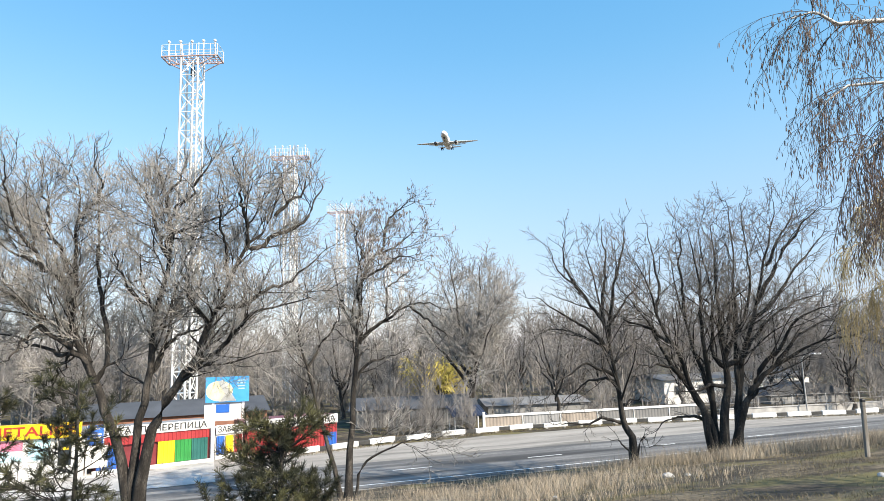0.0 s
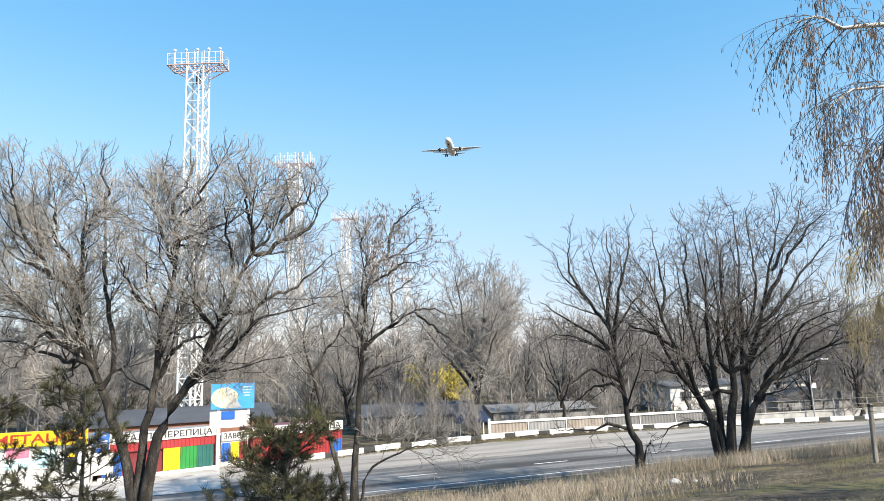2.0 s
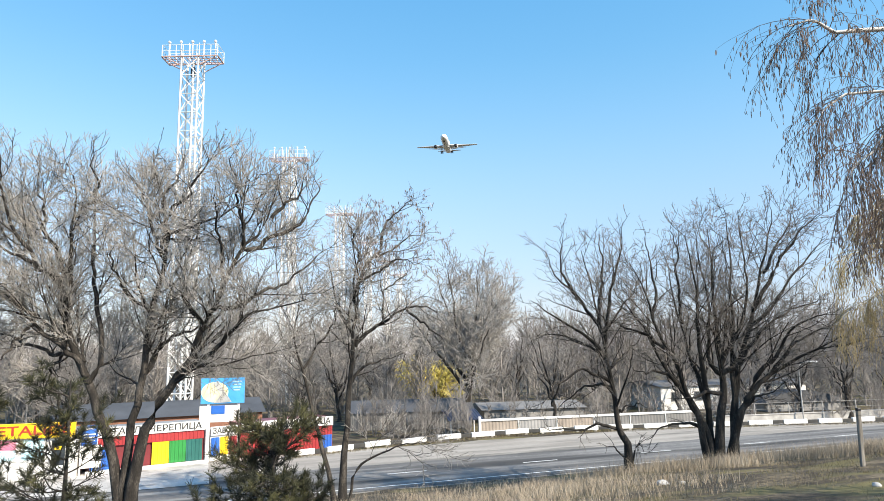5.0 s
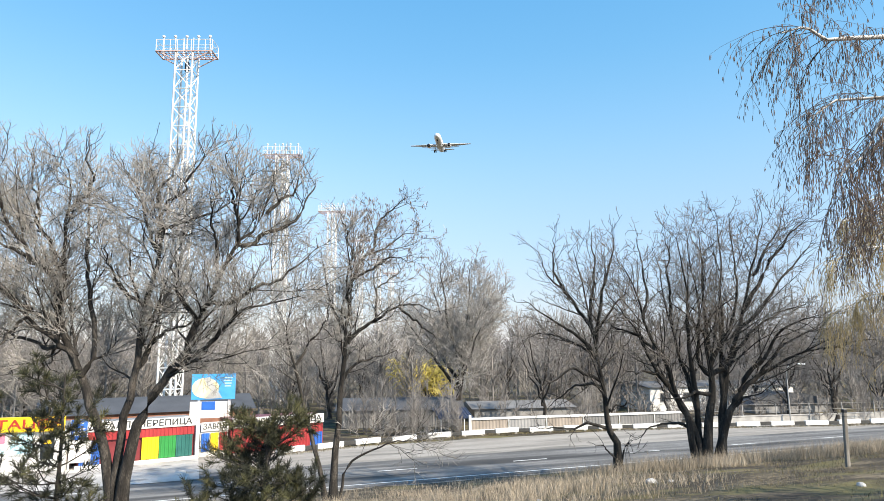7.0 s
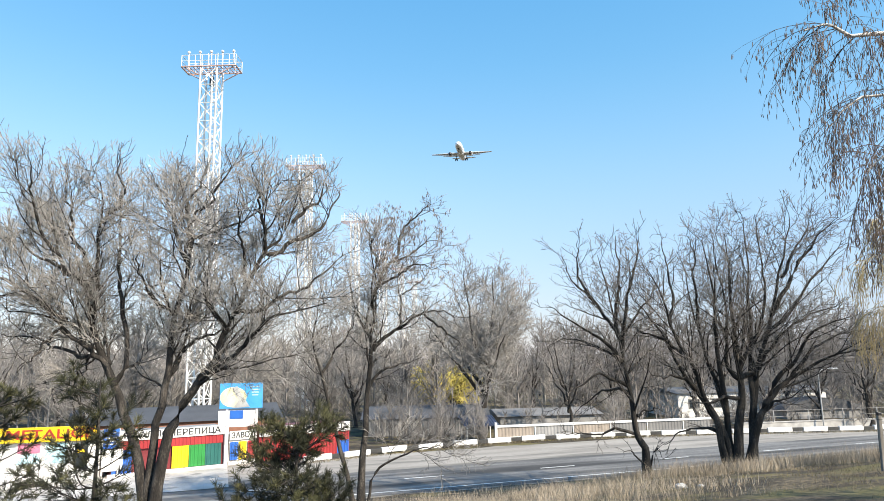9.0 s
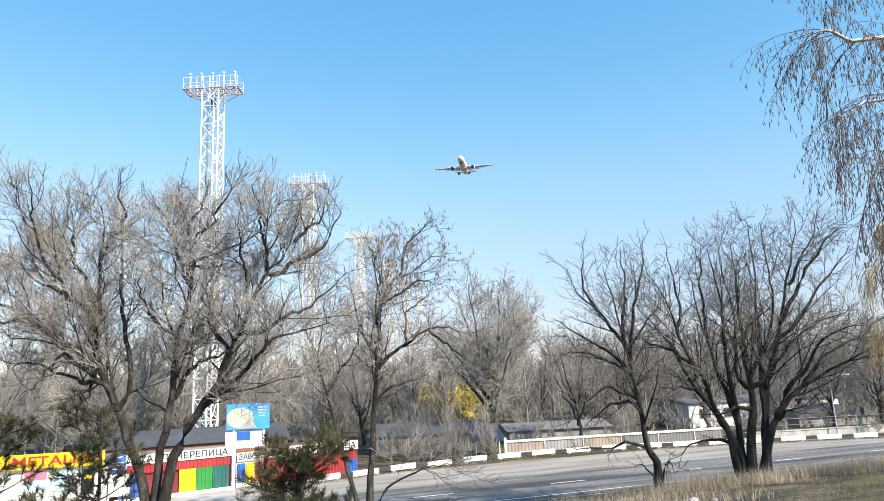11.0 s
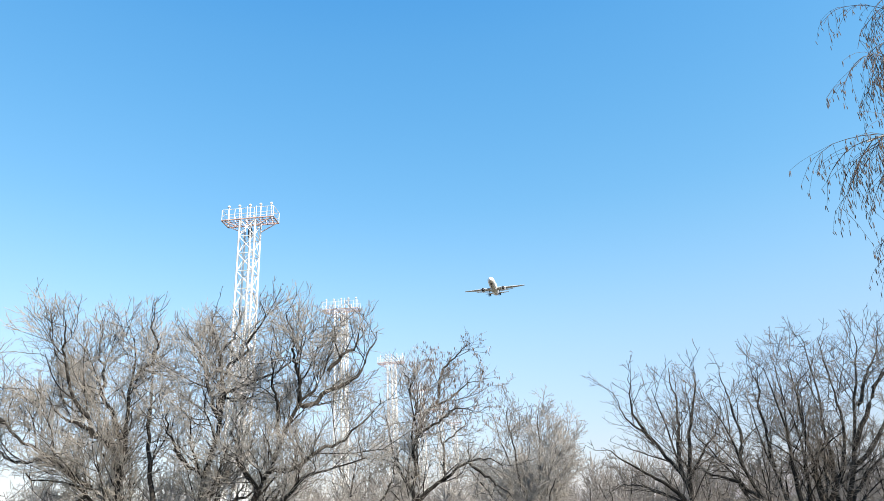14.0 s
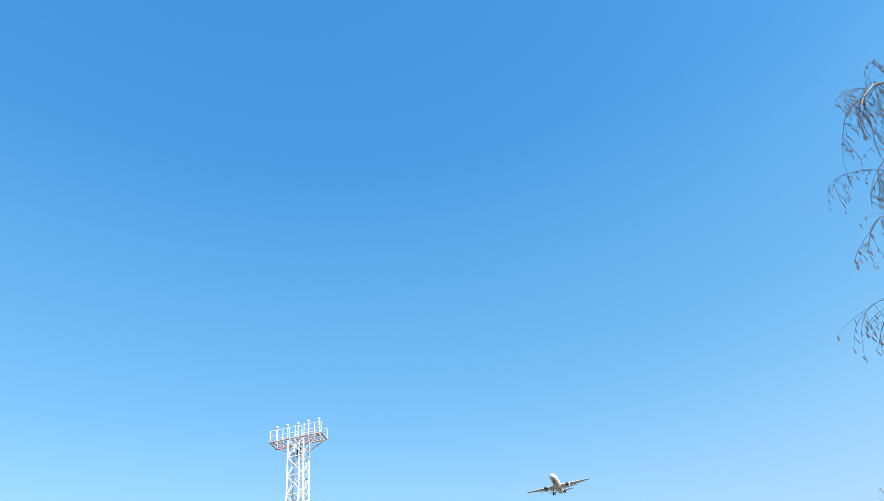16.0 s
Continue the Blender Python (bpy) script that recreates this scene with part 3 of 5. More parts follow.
bent_tree.append((0.05, [(-0.15, 0.00, -0.15), (0.31, 0.14, 1.06), (0.65, 0.40, 0.60)]))
bent_tree.append((0.05, [(-0.19, -0.00, 0.00), (-0.65, -0.14, 1.04), (-1.14, -0.40, 0.80)]))
bent_tree.append((0.06, [(-0.66, 0.00, 3.76), (-0.03, 0.30, 4.32), (0.64, 0.68, 4.72), (1.19, 1.20, 5.47)]))
bent_tree.append((0.06, [(-1.62, 0.28, 6.40), (-2.20, -0.15, 7.43), (-2.32, -0.59, 8.22), (-2.29, -1.02, 8.88)]))
bent_tree.append((0.06, [(-0.80, 0.00, 5.07), (-0.21, -0.13, 5.97), (0.43, -0.29, 6.67), (0.67, -0.50, 7.68)]))
deciduous("tree", (6.83, 24.6, -2.72), bent_tree, 37, VASE, "bent bare tree with low sweeping boughs on the verge", group="bare trees on the verge", bark=M_BARK_DARK, twig=M_TWIG_DARK, rmin=0.0062, zmax=9.5, crook=0.035, head=0.9, thick=1.15)

# wide vase-shaped tree
fan_tree = []
fan_tree.append((0.19, [(-0.27, 0.00, -0.15), (-0.08, 0.02, 1.85), (0.11, 0.04, 3.03), (0.18, 0.08, 4.64), (0.21, 0.10, 5.88), (0.19, 0.15, 7.56), (0.15, 0.20, 9.52)]))
fan_tree.append((0.17, [(0.24, 0.00, -0.15), (0.41, 0.04, 1.83), (0.60, 0.08, 2.81), (0.89, 0.13, 3.80), (1.41, 0.21, 5.31), (2.17, 0.32, 7.18), (2.57, 0.42, 8.80), (2.95, 0.50, 10.13)]))
fan_tree.append((0.16, [(0.01, 0.00, -0.15), (0.67, -0.15, 2.19), (1.13, -0.26, 2.96), (1.82, -0.38, 3.53), (2.78, -0.55, 3.98), (3.73, -0.72, 4.35), (4.71, -0.90, 4.46)]))
fan_tree.append((0.15, [(-0.43, 0.00, -0.15), (-0.55, 0.04, 1.44), (-0.96, 0.10, 2.31), (-1.45, 0.18, 3.13), (-1.92, 0.25, 3.91), (-2.49, 0.37, 5.07), (-3.20, 0.50, 6.16), (-3.61, 0.60, 7.15)]))
fan_tree.append((0.14, [(-0.55, 0.00, -0.15), (-0.84, -0.08, 1.85), (-1.20, -0.17, 2.89), (-1.77, -0.32, 4.31), (-2.37, -0.47, 5.49), (-2.78, -0.63, 6.75), (-3.38, -0.80, 7.98)]))
fan_tree.append((0.13, [(-0.35, 0.00, -0.15), (-0.40, 0.13, 2.15), (-0.53, 0.25, 3.15), (-0.84, 0.36, 3.97), (-0.93, 0.54, 5.33), (-1.24, 0.77, 6.85), (-1.45, 1.10, 9.12)]))
fan_tree.append((0.11, [(-0.41, 0.14, 2.24), (-0.53, -0.04, 3.76), (-0.66, -0.26, 5.07), (-0.76, -0.49, 6.27), (-0.97, -0.78, 7.57), (-1.23, -1.06, 8.77)]))
fan_tree.append((0.11, [(0.13, 0.05, 3.47), (0.84, 0.15, 3.84), (1.54, 0.35, 4.66), (2.60, 0.62, 5.40), (3.86, 0.94, 5.96), (5.07, 1.25, 6.47)]))
fan_tree.append((0.11, [(0.67, -0.15, 2.19), (1.37, -0.28, 3.38), (1.89, -0.39, 4.16), (2.56, -0.56, 5.08), (3.38, -0.71, 5.43), (4.12, -0.85, 5.63)]))
fan_tree.append((0.09, [(0.13, 0.05, 3.47), (-0.23, 0.12, 4.05), (-0.04, 0.28, 5.17), (0.04, 0.50, 6.45), (0.03, 0.82, 8.11), (0.02, 1.05, 9.27)]))
fan_tree.append((0.09, [(0.14, 0.06, 3.76), (0.76, -0.06, 4.81), (1.10, -0.24, 6.01), (1.20, -0.45, 7.22), (1.03, -0.66, 8.34), (0.81, -0.94, 9.75)]))
fan_tree.append((0.1, [(0.57, 0.07, 2.63), (0.64, 0.21, 3.81), (0.93, 0.49, 5.46), (1.17, 0.82, 7.19), (1.33, 1.19, 9.02), (1.37, 1.47, 10.34)]))
fan_tree.append((0.09, [(1.62, 0.24, 5.82), (2.52, 0.08, 7.24), (3.15, -0.09, 8.25), (3.73, -0.23, 8.94), (4.34, -0.36, 9.37)]))
fan_tree.append((0.08, [(1.32, 0.20, 5.04), (2.26, 0.34, 5.81), (3.45, 0.62, 7.07), (4.43, 0.88, 8.04), (5.29, 1.10, 8.71)]))
fan_tree.append((0.08, [(0.07, 0.04, 2.81), (-0.77, -0.25, 2.74), (-1.41, -0.55, 2.76), (-1.99, -0.86, 2.65)]))
fan_tree.append((0.07, [(-0.55, 0.04, 1.44), (-1.15, 0.16, 1.79), (-1.81, 0.32, 1.70), (-2.30, 0.49, 1.30), (-2.78, 0.64, 1.19)]))
fan_tree.append((0.08, [(-1.45, 0.18, 3.13), (-2.09, -0.18, 3.62), (-2.83, -0.60, 3.56), (-3.43, -1.02, 3.74)]))
fan_tree.append((0.08, [(-1.77, -0.32, 4.31), (-2.50, 0.06, 4.95), (-3.17, 0.49, 5.31), (-3.67, 0.88, 5.67)]))
fan_tree.append((0.07, [(-2.37, -0.47, 5.49), (-2.06, -0.09, 6.78), (-2.07, 0.46, 8.14), (-2.04, 0.93, 9.23)]))
fan_tree.append((0.07, [(-0.93, 0.54, 5.33), (-1.15, 0.13, 6.77), (-1.27, -0.37, 7.97), (-1.59, -0.86, 8.93)]))
fan_tree.append((0.07, [(1.82, -0.38, 3.53), (2.92, -0.05, 4.52), (4.26, 0.37, 5.10), (5.33, 0.72, 5.29)]))
fan_tree.append((0.07, [(2.17, 0.32, 7.18), (2.94, 0.68, 8.18), (3.73, 1.14, 9.13), (4.23, 1.62, 10.14)]))
fan_tree.append((0.07, [(0.67, -0.15, 2.19), (1.10, -0.39, 2.62), (1.48, -0.67, 2.81), (2.07, -1.35, 3.38)]))
deciduous("tree", (10.0, 24.2, -2.68), fan_tree, 41, VASE, "wide bare tree fanning out from a cluster of dark stems", group="bare trees on the verge", bark=M_BARK_DARK, twig=M_TWIG_DARK, rmin=0.0062, zmax=10.6, crook=0.035, head=0.9, thick=1.2)

# trees beyond the barrier
def far_stems(rng, h, lean=0.0, k=5, wide=1.0):
    out = [(h * 0.022, [(0, 0, 0), (0.02 * h, 0, 0.25 * h), (0.05 * h + lean, 0, 0.6 * h), (0.06 * h + lean * 1.5, 0, 0.88 * h)])]
    for i in range(k):
        a = 2 * math.pi * i / k + rng.uniform(-0.4, 0.4)
        z = rng.uniform(0.12, 0.35) * h
        w = rng.uniform(0.18, 0.34) * h * wide
        out.append((h * 0.013, [(0.01 * h, 0, z), (math.cos(a) * w * 0.5, math.sin(a) * w * 0.5, z + 0.22 * h), (math.cos(a) * w, math.sin(a) * w, z + rng.uniform(0.4, 0.58) * h)]))
    return out


frng = np.random.default_rng(5)
SPARSE = [(1.3, 0.5, 3.0, 44, 0.13, 0.09, 5), (1.9, 0.7, 1.9, 42, 0.14, 0.08, 3), (2.4, 0.75, 1.3, 42, 0.15, 0.08, 3), (1.8, 0.8, 0.9, 40, 0.15, 0.06, 2)]
protos = []
for k in range(4):
    protos.append(deciduous("tree", gz((1.8, 8.5, 36.0, -33.0)[k], (55.0, 53.0, 60.0, 60.0)[k], -0.05), far_stems(frng, (15.4, 9.0, 10.5, 11.0)[k], 0.3, 9 if k == 0 else 6), 60 + k, MID if k == 0 else SPARSE,
                            "bare grey-brown tree beyond the roadside barrier", group="trees beyond the road", twig=M_PALE_TWIG if k == 0 else M_FAR_TWIG, rmin=0.015, split=False))
spots = [(32.3, 53.6), (29.0, 54.8), (37.0, 55.2), (24.6, 54.4), (-9.5, 61), (15, 66), (22, 63), (27, 70), (31, 64), (46, 66), (52, 74), (-14, 66), (-24, 63), (-28, 52), (-40, 66), (-46, 80), (-8, 74), (9, 82), (18, 88), (36, 84), (44, 92), (60, 88), (-18, 84), (-32, 90), (-55, 96), (3, 98), (26, 104), (-26, 46), (-30, 41), (50, 104), (-5, 108), (70, 96), (14, 116), (-34, 47)]
for i, (x, y) in enumerate(spots):
    k = frng.uniform(0.62, 0.95)
    copy_thing(protos[1 + i % 3], Matrix.Translation(gz(x, y, -0.05)) @ Matrix.Rotation(frng.uniform(0, 6.28), 4, "Z") @ Matrix.Scale(k, 4))

# yellow willow
deciduous("willow", gz(-0.8, 67.5, 0), far_stems(frng, 6.4, 0, 20, 1.9), 90, [(2.2, 0.6, 1.8, 50, 0.12, 0.0, 6), (3.4, 0.6, 1.3, 45, 0.12, -0.06, 5), (5.0, 0.7, 1.0, 40, 0.1, -0.12, 4)],
          "yellow-twigged weeping willow in early leaf", "tree", twig=M_WILLOW, rmin=0.026, split=False, zmax=6.2)

# slim poplars
poplar = None
for x, y, h in ((-44.0, 90.0, 18.0), (-40.5, 93.0, 17.0), (-34.5, 88.0, 17.5), (-58.0, 96.0, 16.5)):
    if poplar is None:
        st = [(0.2, [(0, 0, 0), (0, 0, 6), (0.1, 0, 12), (0.1, 0, 17.0)])]
        for k in range(9):
            a, z = k * 0.7 * 3.3, 1.5 + k * 1.1
            st.append((0.08, [(0, 0, z), (0.7 * math.cos(a), 0.7 * math.sin(a), z + 2.2), (0.9 * math.cos(a), 0.9 * math.sin(a), z + 5.5)]))
        poplar = deciduous("poplar", gz(x, y), st, 130, [(1.4, 0.3, 2.4, 22, 0.08, 0.16, 5), (1.8, 0.7, 1.5, 24, 0.1, 0.16, 3), (1.8, 0.8, 1.0, 26, 0.1, 0.14, 2)],
                           "tall slim bare poplar, pale grey, beyond the kiosks", "tree", "poplars", twig=M_TWIG, rmin=0.022, split=False)
    else:
        copy_thing(poplar, Matrix.Translation(gz(x, y)) @ Matrix.Rotation(x, 4, "Z") @ Matrix.Scale(h / 18, 4))

# woods beyond the buildings: tangles of bare twigs


def tangle(name, count, y0, y1, h0, h1, r, seed, label, halfwidth=0.8, mat=M_FAR_TWIG, xs=None, limbs=34, category="woods"):
    wl, wr = [], np.random.default_rng(seed)
    up = np.array([0, 0, 1.0])
    for _ in range(count):
        y = y0 + (y1 - y0) * wr.uniform() ** 1.3
        x = wr.uniform(*xs) if xs else wr.uniform(-halfwidth, halfwidth) * y
        h = wr.uniform(h0, h1)
        b = np.array([x, y, ROAD_Z - 0.1])
        wl.append((np.array([b, b + up * h * 0.5, b + up * h]), np.array([2.6, 1.8, 0.6]) * r))
        for _ in range(limbs):
            z = wr.uniform(0.05, 0.85) * h
            a = wr.uniform(0, 6.283)
            L = wr.uniform(0.2, 0.42) * h * (1.1 - z / h * 0.6)
            d = np.array([math.cos(a) * 0.7, math.sin(a) * 0.7, wr.uniform(0.35, 1.1)])
            p = b + up * z
            q = p + d * L * 0.5 + wr.normal(0, 0.03 * h, 3)
            wl.append((np.array([p, q, q + unit(d + up * 0.5) * L * 0.6]), np.array([1.0, 0.8, 0.4]) * r))
            for _ in range(3):
                e = p + (q - p) * wr.uniform(0.3, 1)
                wl.append((np.array([e, e + unit(d + wr.normal(0, 0.5, 3) + up * 0.3) * L * 0.7]), np.array([0.6, 0.35]) * r))
    return tagged(tubes(name, wl, 3, mat), label, category, kind="stuff")


tangle("shrubs", 44, 46.8, 51.5, 1.4, 4.2, 0.014, 21, "bare saplings and shrubs in front of the low dark building", xs=(-6.5, 1.8), limbs=26, category="shrubs")
tangle("shrubs", 30, 52.0, 55.0, 1.4, 4.6, 0.016, 22, "bare saplings and shrubs along the white fence", xs=(2.5, 22), limbs=24, category="shrubs")
tangle("shrubs", 60, 52.5, 62.0, 1.0, 4.0, 0.016, 23, "bare shrubs behind the low wall", xs=(20, 52), limbs=24, category="shrubs")
tangle("undergrowth", 200, 60, 90, 1.0, 3.2, 0.03, 24, "tangled bare undergrowth below the trees", limbs=18, category="shrubs")
tangle("thicket", 300, 64, 125, 6.5, 12.5, 0.045, 8, "thicket of bare grey-brown trees behind the buildings")
tangle("far_woods", 130, 120, 420, 8, 15, 0.085, 9, "distant belt of bare brown woodland on the plain")

# ---- birch at the edge of the view ----


def birch(at, limbs, seed, label, trunk_top, catkins=True, density=1.0, twig=M_BIRCH_TWIG, thick=1.0, droop=0.3, reach=1.0):
    rng = np.random.default_rng(seed)
    root = thing("birch", Matrix.Translation(at), label, "birch tree")
    c = spline([(0, 0, 0), (0.05, 0.1, trunk_top * 0.4), (-0.1, 0, trunk_top * 0.75), (-0.15, 0.1, trunk_top)], 16)
    tubes("trunk", [(c, np.linspace(0.19, 0.02, 16))], 10, M_BIRCH, root)
    hang, fine, cat = [], [], []
    for r, pts in limbs:
        n = 14
        b = spline(pts, n)
        b[1:] += rng.normal(0, 0.02, (n - 1, 3))
        tubes("limb", [(b, np.linspace(r, r * 0.25, n))], 6, M_BIRCH, root)
        length = np.linalg.norm(np.diff(b, axis=0), axis=1).sum()
        for k in range(int(length * 9 * density)):
            u = 0.15 + 0.85 * (k + rng.uniform()) / (length * 9 * density)
            f = min(u, 0.999) * (n - 1)
            i = int(f)
            p = b[i] + (b[i + 1] - b[i]) * (f - i)
            d = side_way(rng, unit(b[i + 1] - b[i]), radians(rng.uniform(25, 75)))
            L = rng.uniform(0.5, 1.25) * reach
            t = shoot(rng, p, d, L, 7, 0.10, -droop)
            hang.append((t, np.linspace(0.006, 0.0028, 7) * thick))
            for _ in range(int(L * 11 / reach)):
                j = int(rng.integers(1, 6))
                w = shoot(rng, t[j], side_way(rng, unit(t[j + 1] - t[j]), radians(rng.uniform(20, 60))), rng.uniform(0.2, 0.6) * reach, 5, 0.10, -droop)
                fine.append((w, np.linspace(0.0032, 0.0018, 5) * thick))
                if catkins:
                    for q in (w[2], w[3], w[4], w[4]):
                        if rng.uniform() < 0.8:
                            a = q + rng.normal(0, 0.012, 3)
                            e = a + np.array([rng.normal(0, 0.008), rng.normal(0, 0.008), -rng.uniform(0.045, 0.095)])
                            cat.append((np.array([a, (a + e) / 2, e]), np.array([0.0036, 0.0062, 0.0032])))
    tubes("bough", hang, 4, twig, root)
    tubes("crown", fine, 3, twig, root, False)
    if cat:
        tagged(tubes("catkin", cat, 4, M_CATKIN if twig is M_BIRCH_TWIG else twig, root, True, "hanging brown catkins"), kind="stuff")
    return root


BX, BY = 8.6, 8.6
BZ = ground_z(BX, BY)


def rel(*pts):
    return [(x - BX, y - BY, z - BZ) for x, y, z in pts]


birch((BX + 0.04, BY, BZ), [
    (0.045, rel((8.45, 8.6, 5.1), (7.2, 8.4, 5.9), (6.0, 8.2, 5.82), (5.35, 8.2, 5.78), (5.05, 8.15, 5.9), (4.75, 8.1, 5.85))),
    (0.04, rel((8.5, 8.6, 4.0), (7.2, 8.3, 4.85), (6.3, 8.1, 4.85), (5.8, 8.0, 4.5), (5.5, 8.0, 4.1))),
    (0.04, rel((8.5, 8.6, 6.4), (7.0, 8.5, 7.3), (6.1, 8.3, 7.45), (5.5, 8.2, 7.3), (5.25, 8.2, 6.95))),
    (0.04, rel((8.5, 8.6, 8.2), (7.8, 8.5, 9.3), (7.0, 8.4, 9.75), (6.4, 8.3, 9.75), (6.0, 8.3, 9.4))),
    (0.035, rel((8.5, 8.6, 7.2), (7.3, 8.7, 8.4), (6.4, 8.6, 8.6), (5.85, 8.6, 8.2))),
    (0.035, rel((8.5, 8.6, 4.7), (7.2, 9.4, 5.4), (6.2, 9.6, 5.4), (5.7, 9.5, 5.0))),
    (0.03, rel((8.5, 8.6, 3.2), (7.4, 8.6, 3.9), (6.6, 8.6, 3.9), (6.1, 8.6, 3.5))),
    (0.035, rel((8.5, 8.6, 3.7), (7.1, 8.2, 4.5), (6.2, 8.1, 4.45), (5.4, 8.05, 4.0), (5.1, 8.0, 3.6))),
    (0.03, rel((8.5, 8.6, 2.8), (7.2, 8.1, 3.5), (6.4, 8.0, 3.5), (5.7, 8.0, 3.1))),
], 3, "white-barked birch with drooping twigs hung with catkins", 11.5)

BX, BY = 19.3, 20.5
BZ = ground_z(BX, BY)
birch((BX, BY, BZ), [
    (0.05, rel((19.3, 20.5, 3.0), (16.8, 20.3, 5.2), (14.5, 20.0, 5.9), (12.7, 19.8, 5.6))),
    (0.05, rel((19.3, 20.5, 2.0), (16.3, 20.0, 4.2), (13.9, 19.8, 4.8), (11.9, 19.6, 4.2))),
    (0.045, rel((19.3, 20.5, 1.0), (16.7, 20.8, 3.0), (14.3, 20.9, 3.4), (12.7, 20.9, 2.6))),
    (0.045, rel((19.3, 20.5, 4.2), (17.1, 20.8, 6.5), (15.5, 20.9, 6.9), (14.1, 20.9, 6.3))),
    (0.045, rel((19.3, 20.5, 0.5), (17.1, 19.8, 2.2), (15.1, 19.6, 2.2), (13.9, 19.5, 1.4))),
], 7, "drooping birch with ochre twigs beyond the verge", 8.5, True, 1.15, M_OCHRE, 1.5, 0.55, 1.4)

# bare tree outside the view whose shadow falls on the slope
deciduous("tree", gz(13.2, 9.2, -0.1), far_stems(frng, 7.0, 0.2, 4), 77, SPARSE, "bare tree standing aside whose shadow falls on the slope", group="bare trees on the verge", rmin=0.012, split=False)

# ---- pines ----


def pine(at, height, spread, seed, label, first=0.1, whorl=6, shoots=5, step=0.08):
    rng = np.random.default_rng(seed)
    root = thing("pine", Matrix.Translation(at), label, "pine tree")
    c = spline([(0, 0, 0), (0.04, 0, height * 0.5), (0.0, 0.03, height)], 8)
    tubes("trunk", [(c, np.linspace(0.055, 0.012, 8))], 8, M_BARK, root)
    boughs, needles = [], []
    z = height * first
    while z < height * 1.0:
        u = z / height
        for k in range(whorl):
            a = rng.uniform(0, 6.283)
            L = spread * (1.12 - u) ** 0.45 * rng.uniform(0.55, 1.15) + 0.1
            b = shoot(rng, (0, 0, z), (math.cos(a), math.sin(a), 0.02 + 0.4 * u), L, 6, 0.09, 0.06)
            boughs.append((b, np.linspace(0.016, 0.006, 6)))
            tips = [b]
            for _ in range(int(shoots * (0.5 + L))):
                j = int(rng.integers(1, 5))
                s = shoot(rng, b[j], side_way(rng, unit(b[j + 1] - b[j]), radians(50)), L * rng.uniform(0.2, 0.45), 4, 0.08, 0.12)
                boughs.append((s, np.linspace(0.007, 0.004, 4)))
                tips.append(s)
            for s in tips:
                p, q = s[-2], s[-1]
                d = unit(q - p)
                p = q - d * min(0.24, np.linalg.norm(s[-1] - s[0]) * 0.6)
                for _ in range(42):
                    e = p + (q - p) * rng.uniform() ** 0.8
                    w = unit(side_way(rng, d, radians(rng.uniform(20, 75))) + np.array([0, 0, 0.15]))
                    needles.append((np.array([e, e + w * rng.uniform(0.09, 0.17)]), np.array([0.005, 0.0028])))
        z += height * step * rng.uniform(0.8, 1.3)
    tubes("bough", boughs, 5, M_BARK, root)
    tubes("needles", needles, 3, M_NEEDLE, root, False)
    return root


pine(gz(-3.3, 13.2), 2.2, 1.4, 1, "small bushy dark green pine in the grass on the slope", 0.06, 7, 7, 0.15)
pine(gz(-6.75, 12.2), 3.1, 1.35, 2, "thin sparse young pine in front of the kiosks", 0.05, 3, 4, 0.1)
pine(gz(-9.1, 12.8), 3.0, 1.35, 5, "dark young pine beside the kiosk forecourt", 0.3, 4, 4, 0.13)

# ---- approach-light towers ----


def bar(a, b, r):
    return (np.array([a, b], dtype=float), np.array([r, r]))


